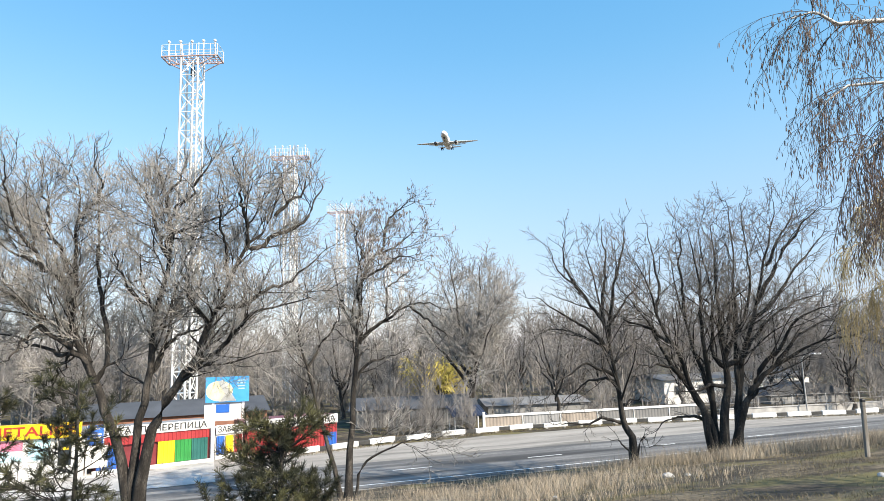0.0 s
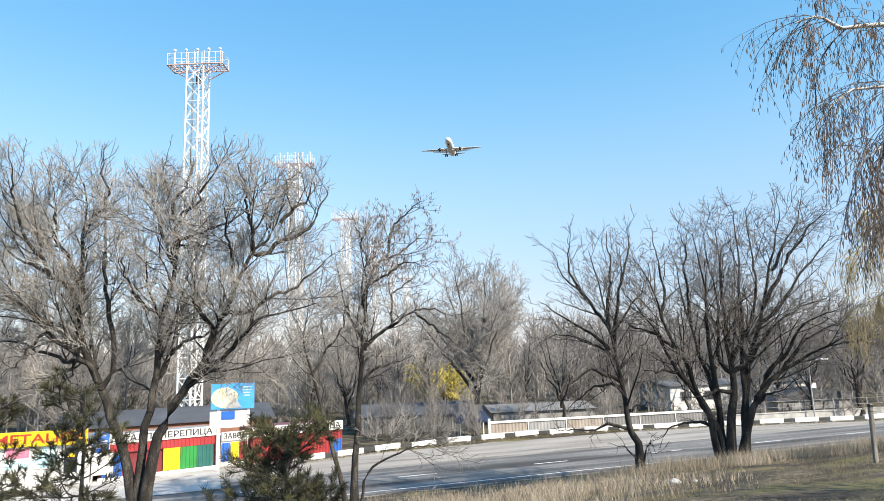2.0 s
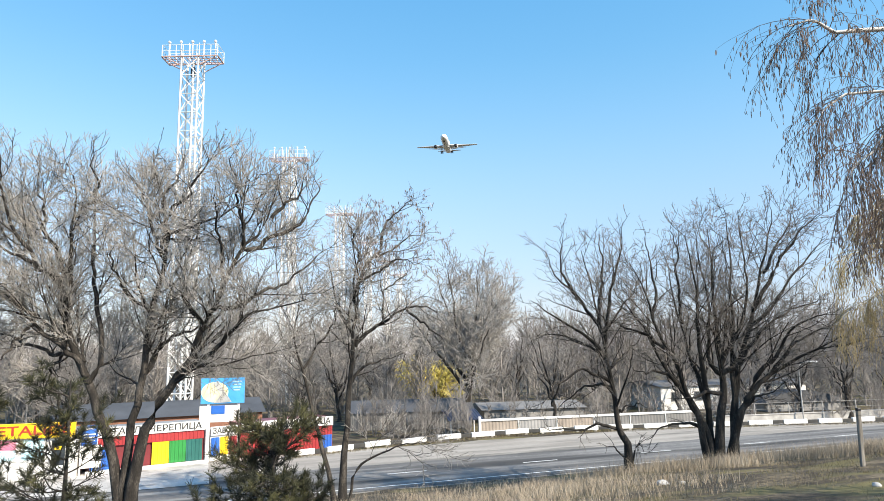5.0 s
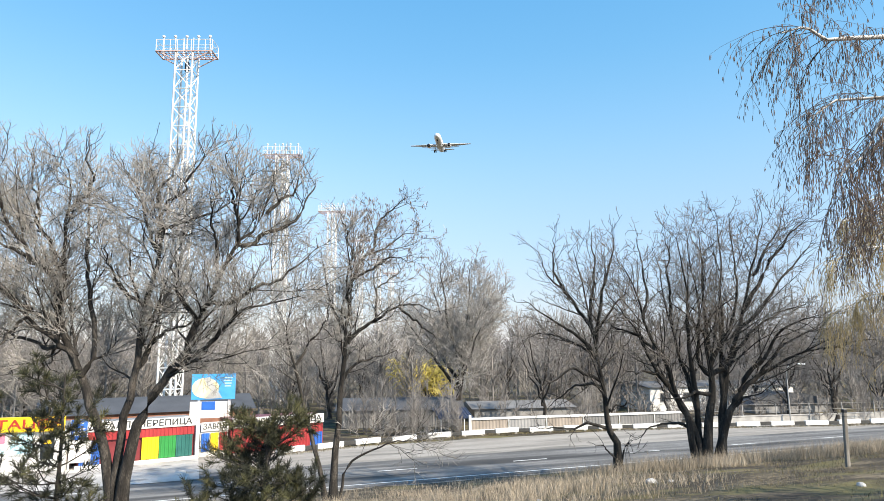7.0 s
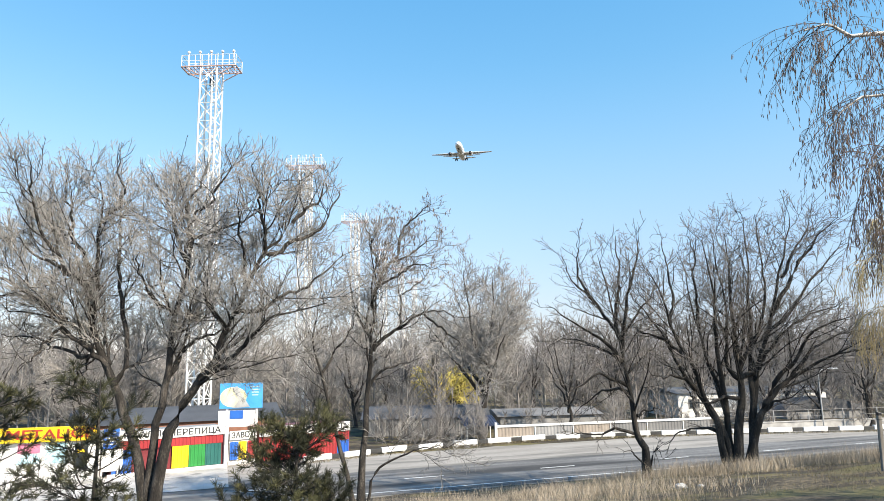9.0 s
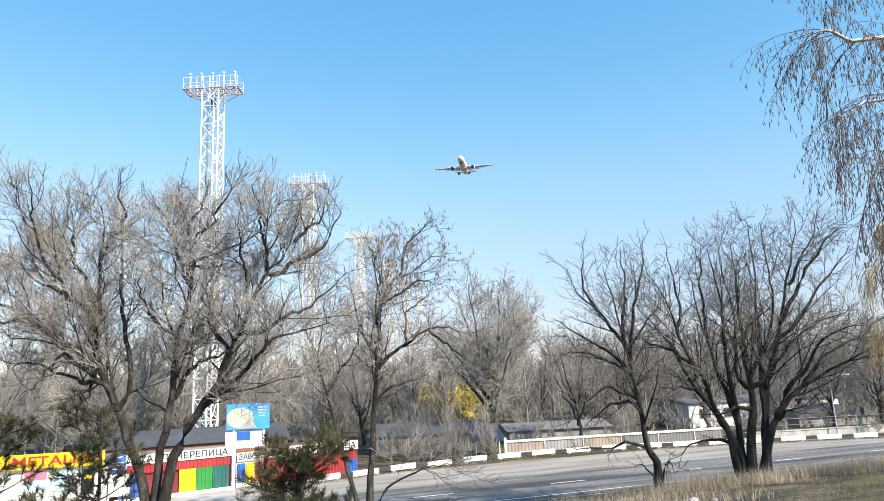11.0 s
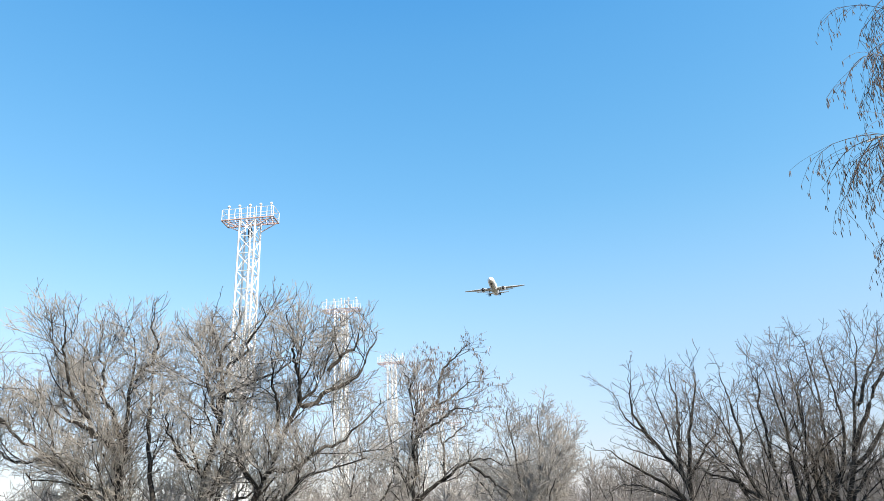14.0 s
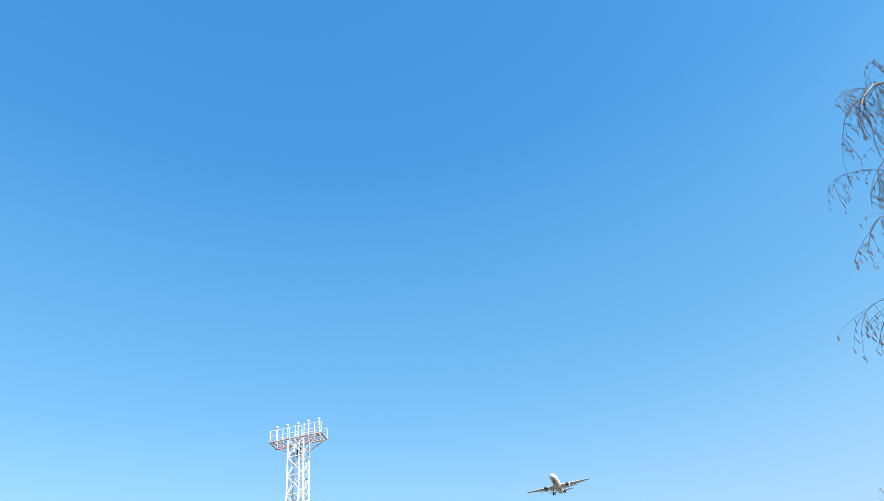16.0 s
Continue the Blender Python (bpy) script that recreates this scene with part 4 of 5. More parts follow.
def light_tower(at, height, detail=True):
    root = thing("light_tower", Matrix.Translation(at), "tall white lattice tower carrying a platform of runway approach lights", "light tower", "row of approach-light towers")
    w = 0.76
    corners = [(-w, -w), (w, -w), (w, w), (-w, w)]
    for x, y in corners:
        tubes("corner_post", [bar((x, y, 0), (x, y, height), 0.085)], 6, M_STEEL_W, root)
    n = int(height / 1.75)
    for i, (x, y) in enumerate(corners):
        x2, y2 = corners[(i + 1) % 4]
        L = []
        for k in range(n):
            z0, z1 = height - (k + 1) * 1.75, height - k * 1.75
            L.append(bar((x, y, z0), (x2, y2, z0), 0.045))
            L.append(bar((x, y, z0), (x2, y2, z1), 0.04))
            L.append(bar((x2, y2, z0), (x, y, z1), 0.04))
        tubes("lattice_side", L, 4, M_STEEL_W, root)
    ladder = [bar((-0.2, 0.5, 0), (-0.2, 0.5, height), 0.03), bar((0.2, 0.5, 0), (0.2, 0.5, height), 0.03)]
    ladder += [bar((-0.2, 0.5, z), (0.2, 0.5, z), 0.02) for z in np.arange(0.4, height, 0.4)]
    ladder += [bar((0, 0.1, 0), (0, 0.1, height), 0.12)]
    tubes("ladder", ladder, 4, M_STEEL_W, root)
    # platform
    px, py = 2.5, 0.85
    fr = [bar((-px, s * py, height), (px, s * py, height), 0.07) for s in (-1, 1)] + [bar((s * px, -py, height), (s * px, py, height), 0.07) for s in (-1, 1)]
    fr += [bar((x, -py, height - 0.02), (x, py, height - 0.02), 0.035) for x in np.linspace(-px, px, 15)[1:-1]]
    fr += [bar((-px, y, height - 0.05), (px, y, height - 0.05), 0.03) for y in np.linspace(-py, py, 5)[1:-1]]
    fr += [bar((s * px * 0.9, y, height - 0.05), (s * w, y, height - 0.85), 0.05) for s in (-1, 1) for y in (-w, w)]
    tubes("platform", fr, 5, M_STEEL_R, root, True, "rust-tinged steel grating platform")
    rails = []
    for h in (0.55, 1.1):
        rails += [bar((-px, s * py, height + h), (px, s * py, height + h), 0.028) for s in (-1, 1)] + [bar((s * px, -py, height + h), (s * px, py, height + h), 0.028) for s in (-1, 1)]
    for x in np.linspace(-px, px, 9):
        rails += [bar((x, s * py, height), (x, s * py, height + 1.1), 0.032) for s in (-1, 1)]
    tubes("railing", rails, 5, M_STEEL_W, root)
    for x in np.linspace(-1.95, 2.2, 5):
        lamp = tubes("lamp_post", [bar((x, -0.55, height), (x, -0.55, height + 1.45), 0.06)], 6, M_STEEL_W, root)
        bm = bmesh.new()
        bmesh.ops.create_uvsphere(bm, u_segments=10, v_segments=8, radius=0.14, matrix=Matrix.Translation((x, -0.6, height + 1.5)) @ Matrix.Diagonal((1, 1.2, 0.9, 1)))
        part("lamp", bm, M_LAMP, lamp, "round white approach lamp")
    for x in (-0.55, 0.35):
        tubes("mast", [bar((x, 0.4, height), (x, 0.4, height + 1.9), 0.035)], 5, M_STEEL_W, root)
    bm = box_bm(0.35, 0.3, 0.9, (-0.05, 0.2, height - 1.5), 0.03)
    part("control_box", bm, M_DARKMETAL, root, "dark electrical box")
    return root


TZ = ROAD_Z
for i, (x, y) in enumerate(((-22.1, 56.2), (-20.36, 86.7), (-19.0, 122.0), (-17.2, 153.0), (-15.5, 184.0), (-13.8, 215.0))):
    light_tower((x, y, TZ), 29.0 - TZ - 0.1)

# ---- roadside barrier: white and black concrete beams ----
BAR = spline([(-9.5, 38.9, 0), (-6.1, 41.6, 0), (-3.4, 43.5, 0), (2.7, 46.85, 0), (8.3, 48.6, 0), (16.8, 49.7, 0), (25.3, 50.1, 0), (32.6, 50.6, 0), (50, 53.5, 0), (80, 61, 0)], 500)
dist_along = np.concatenate([[0], np.cumsum(np.linalg.norm(np.diff(BAR, axis=0), axis=1))])


def on_bar(d):
    return np.array([np.interp(d, dist_along, BAR[:, k]) for k in range(3)])


barrier = thing("barrier", Matrix.Translation((0, 0, ROAD_Z)), "low roadside barrier of alternating white and black concrete beams", "barrier")
me_w = bpy.data.meshes.new("white_beam")
b = box_bm(1.8, 0.22, 0.32, (0, 0, 0.08), 0.03)
b.to_mesh(me_w)
b.free()
me_w.materials.append(M_WHITE)
me_k = bpy.data.meshes.new("black_beam")
b = box_bm(0.8, 0.16, 0.24, (0, 0, 0.1), 0.02)
b.to_mesh(me_k)
b.free()
me_k.materials.append(M_BLACK)
me_p = bpy.data.meshes.new("post")
b = box_bm(0.2, 0.2, 0.16, (0, 0, -0.05), 0.02)
b.to_mesh(me_p)
b.free()
me_p.materials.append(M_CONCRETE)
brng = random.Random(4)
d = 0.5
while d < dist_along[-1] - 3:
    for me, nm, half in ((me_w, "white_beam", 0.89), (me_k, "black_beam", 0.41)):
        p, q = on_bar(d), on_bar(d + 2 * half)
        mid, yaw = (p + q) / 2, math.atan2(q[1] - p[1], q[0] - p[0])
        ob = new(nm, me)
        ob.parent = barrier
        ob.matrix_local = Matrix.Translation((mid[0], mid[1], brng.uniform(-0.03, 0.03))) @ Matrix.Rotation(yaw, 4, "Z") @ Matrix.Rotation(brng.uniform(-0.02, 0.02), 4, "Y")
        if me is me_w:
            for s in (0.12, 0.88):
                e = p + (q - p) * s
                po = new("post", me_p)
                po.parent = barrier
                po.matrix_local = Matrix.Translation((e[0], e[1], 0)) @ Matrix.Rotation(yaw, 4, "Z")
        d += 2 * half + 0.02

# ---- kiosks and signs ----


def lettering(text, height, mat, parent, at, depth=0.02, width=None, name="lettering"):
    """Built-in font, upright, facing -y of the parent; 'at' is the centre."""
    cu = bpy.data.curves.new("text", "FONT")
    cu.body, cu.size, cu.extrude, cu.align_x, cu.align_y = text, height * 1.38, depth / 2, "CENTER", "CENTER"
    cu.offset = 0.012 * height
    tmp = bpy.data.objects.new("text", cu)
    scene.collection.objects.link(tmp)
    me = bpy.data.meshes.new_from_object(tmp.evaluated_get(bpy.context.evaluated_depsgraph_get()))
    bpy.data.objects.remove(tmp)
    me.materials.clear()
    me.materials.append(mat)
    xs = [v.co.x for v in me.vertices]
    ob = new(name, me)
    ob.parent = parent
    k = width / (max(xs) - min(xs)) if width else 1.0
    ob.matrix_local = Matrix.Translation(at) @ Matrix.Rotation(radians(90), 4, "X") @ Matrix.Diagonal((k, 1, 1, 1))
    return ob


def corrugated(w, h, at, pitch=0.2, depth=0.03):
    """Profiled sheet, facing -y; base left corner at 'at'."""
    bm = bmesh.new()
    xs, ys, x = [], [], 0.0
    while x < w - 1e-6:
        for dx, dy in ((0, 0), (0.35, 0), (0.5, -depth), (0.85, -depth)):
            if x + dx * pitch <= w:
                xs.append(x + dx * pitch)
                ys.append(dy)
        x += pitch
    xs.append(w)
    ys.append(0)
    rows = []
    for z in (0, h):
        rows.append([bm.verts.new((at[0] + a, at[1] + b_, at[2] + z)) for a, b_ in zip(xs, ys)])
    back = [[bm.verts.new((at[0] + a, at[1] + 0.02, at[2] + z)) for a in (0, w)] for z in (0, h)]
    for i in range(len(xs) - 1):
        bm.faces.new((rows[0][i], rows[0][i + 1], rows[1][i + 1], rows[1][i]))
    bm.faces.new((back[0][1], back[0][0], back[1][0], back[1][1]))
    return bm


def facing(p, q):
    """Pose at ground point p whose x axis runs to q, with its front to -y."""
    return Matrix.Translation((p[0], p[1], ROAD_Z + 0.01)) @ Matrix.Rotation(math.atan2(q[1] - p[1], q[0] - p[0]), 4, "Z")


def slab(name, sx, sy, sz, at, mat, parent, bevel=0.015, label=""):
    return part(name, box_bm(sx, sy, sz, at, bevel), mat, parent, label)


# yellow-signed kiosk
k1 = thing("kiosk", facing((-23.35, 32.7), (-18.3, 33.9)), "white sales kiosk under a yellow fascia sign with red letters", "kiosk")
W1 = 5.0
slab("body", W1, 2.4, 2.2, (W1 / 2, 1.25, 0), M_WHITE, k1)
slab("roof", W1 + 0.3, 2.8, 0.12, (W1 / 2, 1.2, 2.21), M_ROOFGREY, k1)
sg = slab("fascia_sign", W1 + 0.2, 0.14, 0.72, (W1 / 2, -0.15, 2.06), M_YELLOW, k1, 0.01, "yellow fascia sign")
lettering("METALICE", 0.46, M_LETTER_R, sg, (W1 / 2 + 0.42, -0.24, 2.42), width=3.95)
for i, (x, w, m, lab) in enumerate(((1.95, 1.15, M_PINK, "pink advertising print"), (3.2, 1.1, M_CYAN, "pale blue advertising print"))):
    wf = slab("window", w, 0.08, 1.1, (x, 0.02, 0.95), M_WHITE, k1, 0.01)
    slab("pane", w - 0.14, 0.03, 0.46, (x, -0.03, 1.52), m, wf, 0.0, lab)
    slab("pane", w - 0.14, 0.03, 0.46, (x, -0.03, 1.02), M_CYAN, wf, 0.0, "pale blue advertising print")
dr = slab("door", 0.85, 0.08, 1.95, (4.35, 0.02, 0.05), M_WHITE, k1, 0.01)
slab("pane", 0.6, 0.03, 1.2, (4.35, -0.03, 0.7), M_GLASS, dr, 0.0, "dark door glass")
slab("notice", 0.34, 0.02, 0.16, (4.35, -0.06, 1.45), M_YELLOW, dr, 0.0, "small yellow notice")
slab("step", 1.2, 0.6, 0.15, (4.35, -0.3, 0), M_CONCRETE, k1)

# blue notice stand and white bin between the kiosks
st = thing("notice_stand", facing((-18.55, 34.6), (-17.25, 35.3)), "blue notice board on white posts", "sign")
slab("board", 0.75, 0.06, 1.0, (0.4, 0, 1.5), M_BLUE, st)
for x in (0.03, 0.77):
    slab("post", 0.07, 0.07, 2.5, (x, 0.03, 0), M_WHITE, st)
for z, w in ((2.28, 0.4), (2.0, 0.55), (1.85, 0.5), (1.7, 0.52)):
    slab("text_bar", w, 0.02, 0.06, (0.4, -0.045, z), M_WHITE, st, 0)
slab("panel", 1.0, 0.05, 1.1, (0.5, 0.05, 0.35), M_WHITE, st)

# metal-tile display stand: a container with sheet samples
k2 = thing("kiosk", facing((-18.25, 34.95), (-13.85, 37.95)), "wine red container kiosk with a white sign and coloured roofing sheets", "kiosk")
W2 = 5.75
slab("body", W2, 2.3, 2.1, (W2 / 2, 1.2, 0.02), M_DARKRED, k2)
slab("roof", W2 + 0.2, 2.6, 0.1, (W2 / 2, 1.2, 2.13), M_GREYWALL, k2)
sg = slab("fascia_sign", W2, 0.1, 0.5, (W2 / 2, -0.12, 1.82), M_WHITE, k2, 0.01, "white fascia sign")
lettering("МЕТАЛЛОЧЕРЕПИЦА", 0.33, M_LETTER_K, sg, (W2 / 2, -0.19, 2.07), width=5.3)
part("sheet", corrugated(W2 - 0.1, 0.45, (0.05, -0.08, 1.36)), M_RED, k2, "red profiled sheet")
part("sheet", corrugated(0.95, 1.3, (0.05, -0.07, 0.15)), M_BLUE, k2, "blue profiled sheet")
for i, m in enumerate((M_YELLOW, M_GREENP, M_TEAL)):
    part("sheet", corrugated(0.86, 1.15, (3.0 + i * 0.88, -0.09, 0.2)), m, k2, ("yellow", "green", "dark teal")[i] + " profiled sheet")
slab("plinth", W2 + 0.3, 0.25, 0.18, (W2 / 2, -0.2, 0), M_WHITE, k2)
slab("post", 0.2, 0.2, 2.2, (W2 + 0.12, -0.1, 0), M_WHITE, k2)

# small factory sign booth
k3 = thing("kiosk", facing((-13.35, 38.6), (-12.2, 39.5)), "small white booth with a factory sign and coloured samples", "kiosk")
slab("body", 1.6, 1.2, 1.75, (0.85, 0.65, 0), M_WHITE, k3)
sg = slab("sign", 1.6, 0.08, 0.5, (0.85, -0.02, 1.4), M_WHITE, k3)
lettering("ЗАBОД", 0.33, M_LETTER_K, sg, (0.85, -0.08, 1.65), width=1.4)
part("sheet", corrugated(0.45, 1.0, (0.1, -0.04, 0.3)), M_BLUE, k3, "blue profiled sheet")
part("sheet", corrugated(0.45, 1.0, (0.62, -0.04, 0.3)), M_YELLOW, k3, "yellow profiled sheet")
part("sheet", corrugated(0.45, 1.0, (1.14, -0.04, 0.3)), M_RED, k3, "red profiled sheet")

# second red kiosk
k4 = thing("kiosk", facing((-11.9, 39.6), (-7.4, 42.6)), "bright red profiled-sheet kiosk with a white lettered sign", "kiosk")
W4 = 5.8
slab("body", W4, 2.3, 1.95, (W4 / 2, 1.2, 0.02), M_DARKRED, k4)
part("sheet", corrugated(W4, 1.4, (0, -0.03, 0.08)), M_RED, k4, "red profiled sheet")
sg = slab("fascia_sign", W4, 0.1, 0.55, (W4 / 2, -0.12, 1.47), M_WHITE, k4)
lettering("МЕТАЛЛОЧЕРЕПИЦА", 0.36, M_LETTER_K, sg, (W4 / 2, -0.19, 1.74), width=5.4)
part("sheet", corrugated(0.8, 0.8, (W4 - 0.85, -0.08, 0.1)), M_BLUE, k4, "blue profiled sheet")

# billboard
bb = thing("billboard", facing((-15.1, 41.4), (-12.1, 41.9)), "blue and cream advertising billboard on steel legs", "billboard")
slab("panel", 2.6, 0.12, 1.55, (1.45, 0, 3.02), M_SKYBLUE, bb, 0.01)
bm = bmesh.new()
bmesh.ops.create_circle(bm, cap_ends=True, segments=28, radius=0.72, matrix=Matrix.Translation((0.98, -0.07, 3.72)) @ Matrix.Rotation(radians(90), 4, "X") @ Matrix.Diagonal((1.12, 0.86, 1, 1)))
bmesh.ops.solidify(bm, geom=bm.faces[:], thickness=0.01)
part("picture", bm, M_CREAM, bb, "round cream picture")
bm = bmesh.new()
bm.faces.new([bm.verts.new((x, -0.085, z)) for x, z in ((0.95, 3.06), (2.0, 3.1), (1.75, 3.5), (1.2, 4.4), (0.85, 4.3), (1.3, 3.55))])
bmesh.ops.solidify(bm, geom=bm.faces[:], thickness=0.008)
part("picture", bm, M_WHITE, bb, "white slanting swash")
for k in range(4):
    slab("text_bar", 0.55 - 0.06 * k, 0.02, 0.07, (2.3, -0.07, 4.3 - 0.17 * k), M_CYAN, bb, 0)
slab("panel", 2.2, 0.1, 1.0, (1.2, 0, 1.9), M_WHITE, bb, 0.01, "white and blue lower panel")
slab("stripe", 0.8, 0.02, 0.5, (1.2, -0.07, 2.4), M_BLUE, bb, 0)
for x in (0.6, 2.4):
    slab("leg", 0.14, 0.14, 3.3, (x, 0.12, 0), M_STEEL_W, bb)

# ---- buildings behind the barrier ----


def shed(name, p, q, depth, wall_h, roof_h, wall, roof, label, overhang=0.25):
    """Low building: its front runs from p to q; gable roof along it."""
    root = thing(name, facing(p, q), label, "building")
    w = math.hypot(q[0] - p[0], q[1] - p[1])
    slab("wall", w, depth, wall_h, (w / 2, depth / 2, 0), wall, root)
    bm = bmesh.new()
    o = overhang
    pts = [(-o, -o, wall_h), (w + o, -o, wall_h), (w + o, depth + o, wall_h), (-o, depth + o, wall_h), (-o, depth / 2, wall_h + roof_h), (w + o, depth / 2, wall_h + roof_h)]
    v = [bm.verts.new((a, b_, c + 0.01)) for a, b_, c in pts]
    for f in ((0, 1, 5, 4), (2, 3, 4, 5), (1, 2, 5), (3, 0, 4), (3, 2, 1, 0)):
        bm.faces.new([v[i] for i in f])
    part("roof", bm, roof, root)
    return root, w


low, lw = shed("building", (-7.5, 52.5), (2.2, 53.0), 6, 1.35, 0.8, M_ROOFGREY, M_SLATE, "long low building under a dark slate roof")
x = 0.1
while x < lw - 0.7:
    part("cladding", corrugated(1.18, 1.2, (x, -0.03, 0.05), 0.2, 0.03), M_GREYWALL if int(x * 3) % 3 else M_ROOFGREY, low)
    x += 1.2
shed("building", (3.4, 56.5), (12.0, 57.5), 6, 1.05, 0.45, M_GREYWALL, M_ROOFGREY, "low shed with a grey sheet roof")
shed("building", (-27.0, 46.0), (-14.0, 52.0), 6, 1.7, 1.0, M_BRICK, M_SLATE, "brick building with a dark roof behind the kiosks")
hall, hw = shed("building", (20.9, 64.5), (36.0, 66.5), 7, 2.25, 0.45, M_WHITE, M_ROOFGREY, "long white plastered building among the trees")
for k in range(6):
    win = slab("window", 1.1, 0.08, 0.9, (1.6 + k * 2.4, -0.02, 0.85), M_GREYWALL, hall, 0.01)
    slab("pane", 0.95, 0.03, 0.75, (1.6 + k * 2.4, -0.07, 0.92), M_GLASS, win, 0.0, "dark window glass")

# low shed under a dark barrel roof
barn = thing("building", facing((29.2, 60.6), (36.2, 61.2)), "low grey shed under a dark rounded roof", "building")
slab("wall", 7.0, 2.6, 0.75, (3.5, 1.35, 0), M_GREYWALL, barn)
bm = bmesh.new()
arch = []
for k in range(17):
    t = k / 16
    h = 0.76 + 1.05 * math.sin(math.pi * t) ** 0.7
    arch.append([bm.verts.new((-0.3 + 7.6 * t, y, z)) for y, z in ((-0.1, 0.76), (-0.05, h), (2.8, h), (2.85, 0.76))])
for p, q in zip(arch[:-1], arch[1:]):
    for i in range(4):
        bm.faces.new((p[i], q[i], q[(i + 1) % 4], p[(i + 1) % 4]))
bm.faces.new(arch[0])
bm.faces.new(arch[-1][::-1])
bmesh.ops.remove_doubles(bm, verts=bm.verts[:], dist=0.001)
bmesh.ops.recalc_face_normals(bm, faces=bm.faces[:])
part("roof", bm, M_SLATE, barn)

# white framed fence with beige panels
fence = thing("fence", facing((2.55, 48.0), (19.0, 51.4)), "white framed fence with beige and grey panels", "fence")
FL = math.hypot(16.45, 3.4)
slab("rail", FL, 0.14, 0.16, (FL / 2, 0, 0.95), M_WHITE, fence)
slab("rail", FL, 0.14, 0.16, (FL / 2, 0, 0.12), M_WHITE, fence)
k, x = 0, 0.0
while x < FL - 0.1:
    slab("post", 0.18 if k == 0 else 0.07, 0.2 if k == 0 else 0.1, 1.3 if k == 0 else 1.0, (x, 0, 0), M_WHITE, fence)
    wd = min(2.9, FL - x)
    if wd > 0.5:
        part("panel", corrugated(wd - 0.2, 0.66, (x + 0.1, 0.02, 0.285), 0.25, 0.02), M_BEIGE if k in (0, 2) else M_GREYWALL if k == 1 else M_ROOFGREY, fence)
    x += 2.9
    k += 1

# white low wall further along
wall = thing("garden_wall", facing((21.0, 52.0), (60.0, 58.0)), "low white plastered wall behind the barrier", "wall")
slab("panel", 39.0, 0.2, 0.5, (19.5, 0, 0), M_CONCRETE, wall)
slab("coping", 39.2, 0.3, 0.08, (19.5, 0, 0.51), M_CONCRETE, wall)

# wire fence behind the barrier
wf = thing("wire_fence", facing((18.6, 51.9), (47.0, 55.2)), "thin wire fence on slim grey posts behind the barrier", "fence")
WL = math.hypot(28.4, 3.3)
for k in range(11):
    slab("post", 0.06, 0.06, 1.45, (k * WL / 10, 0, 0), M_CONCRETE, wf, 0.01)
for z in (0.5, 0.95, 1.4):
    tubes("wire", [bar((0, 0, z), (WL, 0, z), 0.011)], 4, M_CONCRETE, wf)

# little canopy by the fence
can = thing("canopy", facing((0.6, 48.2), (2.6, 48.7)), "dark blue sheet canopy on thin posts beside the fence", "canopy")
bm = corrugated(2.6, 2.2, (-0.3, 0, 0), 0.22, 0.04)
bmesh.ops.rotate(bm, verts=bm.verts[:], cent=(0, 0, 0), matrix=Matrix.Rotation(radians(-74), 3, "X"))
bmesh.ops.translate(bm, verts=bm.verts[:], vec=(0, -0.3, 1.05))
part("roof", bm, M_DARKBLUE, can)
for x in (-0.1, 2.1):
    for y in (0, 1.6):
        slab("post", 0.08, 0.08, 1.05 + y * 0.26, (x, y, 0), M_STEEL_W, can)

# fence post on the verge
post = thing("fence_post", Matrix.Translation(gz(11.35, 18.5, -0.05)) @ Matrix.Rotation(radians(2.0), 4, "Y"), "weathered grey wooden fence post standing in dry grass", "post")
slab("shaft", 0.1, 0.11, 1.55, (0, 0, 0), M_WOOD, post, 0.02)
slab("cap", 0.108, 0.118, 0.1, (0, 0, 1.5), M_DARKMETAL, post, 0.02, "dark tarred post top")
tubes("wire", [bar((0, 0, 1.4), (0, 0, 1.41), 0.08)], 6, M_DARKMETAL, post)

# roadside lamp among the trees
lamp = thing("street_lamp", Matrix.Translation((28.0, 52.5, ROAD_Z)), "thin grey concrete pole with a white street lamp", "street lamp")
tubes("pole", [(np.array([(0, 0, 0), (0, 0, 2.2), (0.02, 0, 4.2)]), np.array([0.06, 0.05, 0.04]))], 10, M_CONCRETE, lamp)
tubes("arm", [(spline([(0.02, 0, 4.1), (0.25, -0.1, 4.45), (0.8, -0.35, 4.55)], 6), np.full(6, 0.03))], 6, M_STEEL_W, lamp)
bm = box_bm(0.6, 0.22, 0.13, (1.0, -0.45, 4.48), 0.04)
part("lamp_head", bm, M_LAMP, lamp, "white lamp head")

# pale stones in the grass, added in place of white litter
for k, (x, y, r) in enumerate(((5.6, 17.5, 0.16), (6.0, 17.2, 0.08), (9.2, 14.6, 0.1), (2.4, 15.8, 0.07))):
    bm = bmesh.new()
    bmesh.ops.create_icosphere(bm, subdivisions=2, radius=r)
    for v in bm.verts:
        v.co *= 1 + 0.35 * noise.noise(v.co * 7 + Vector((k, 0, 0)))
        v.co.z *= 0.6
    me = bpy.data.meshes.new("stone")
    bm.to_mesh(me)
    bm.free()
    me.materials.append(M_CONCRETE)
    ob = tagged(new("stone", me), "pale rough stone in the short grass, standing in for white litter", "stone", "stones on the slope")
    ob.location = gz(x, y, r * 0.3)

# ---- aircraft ----


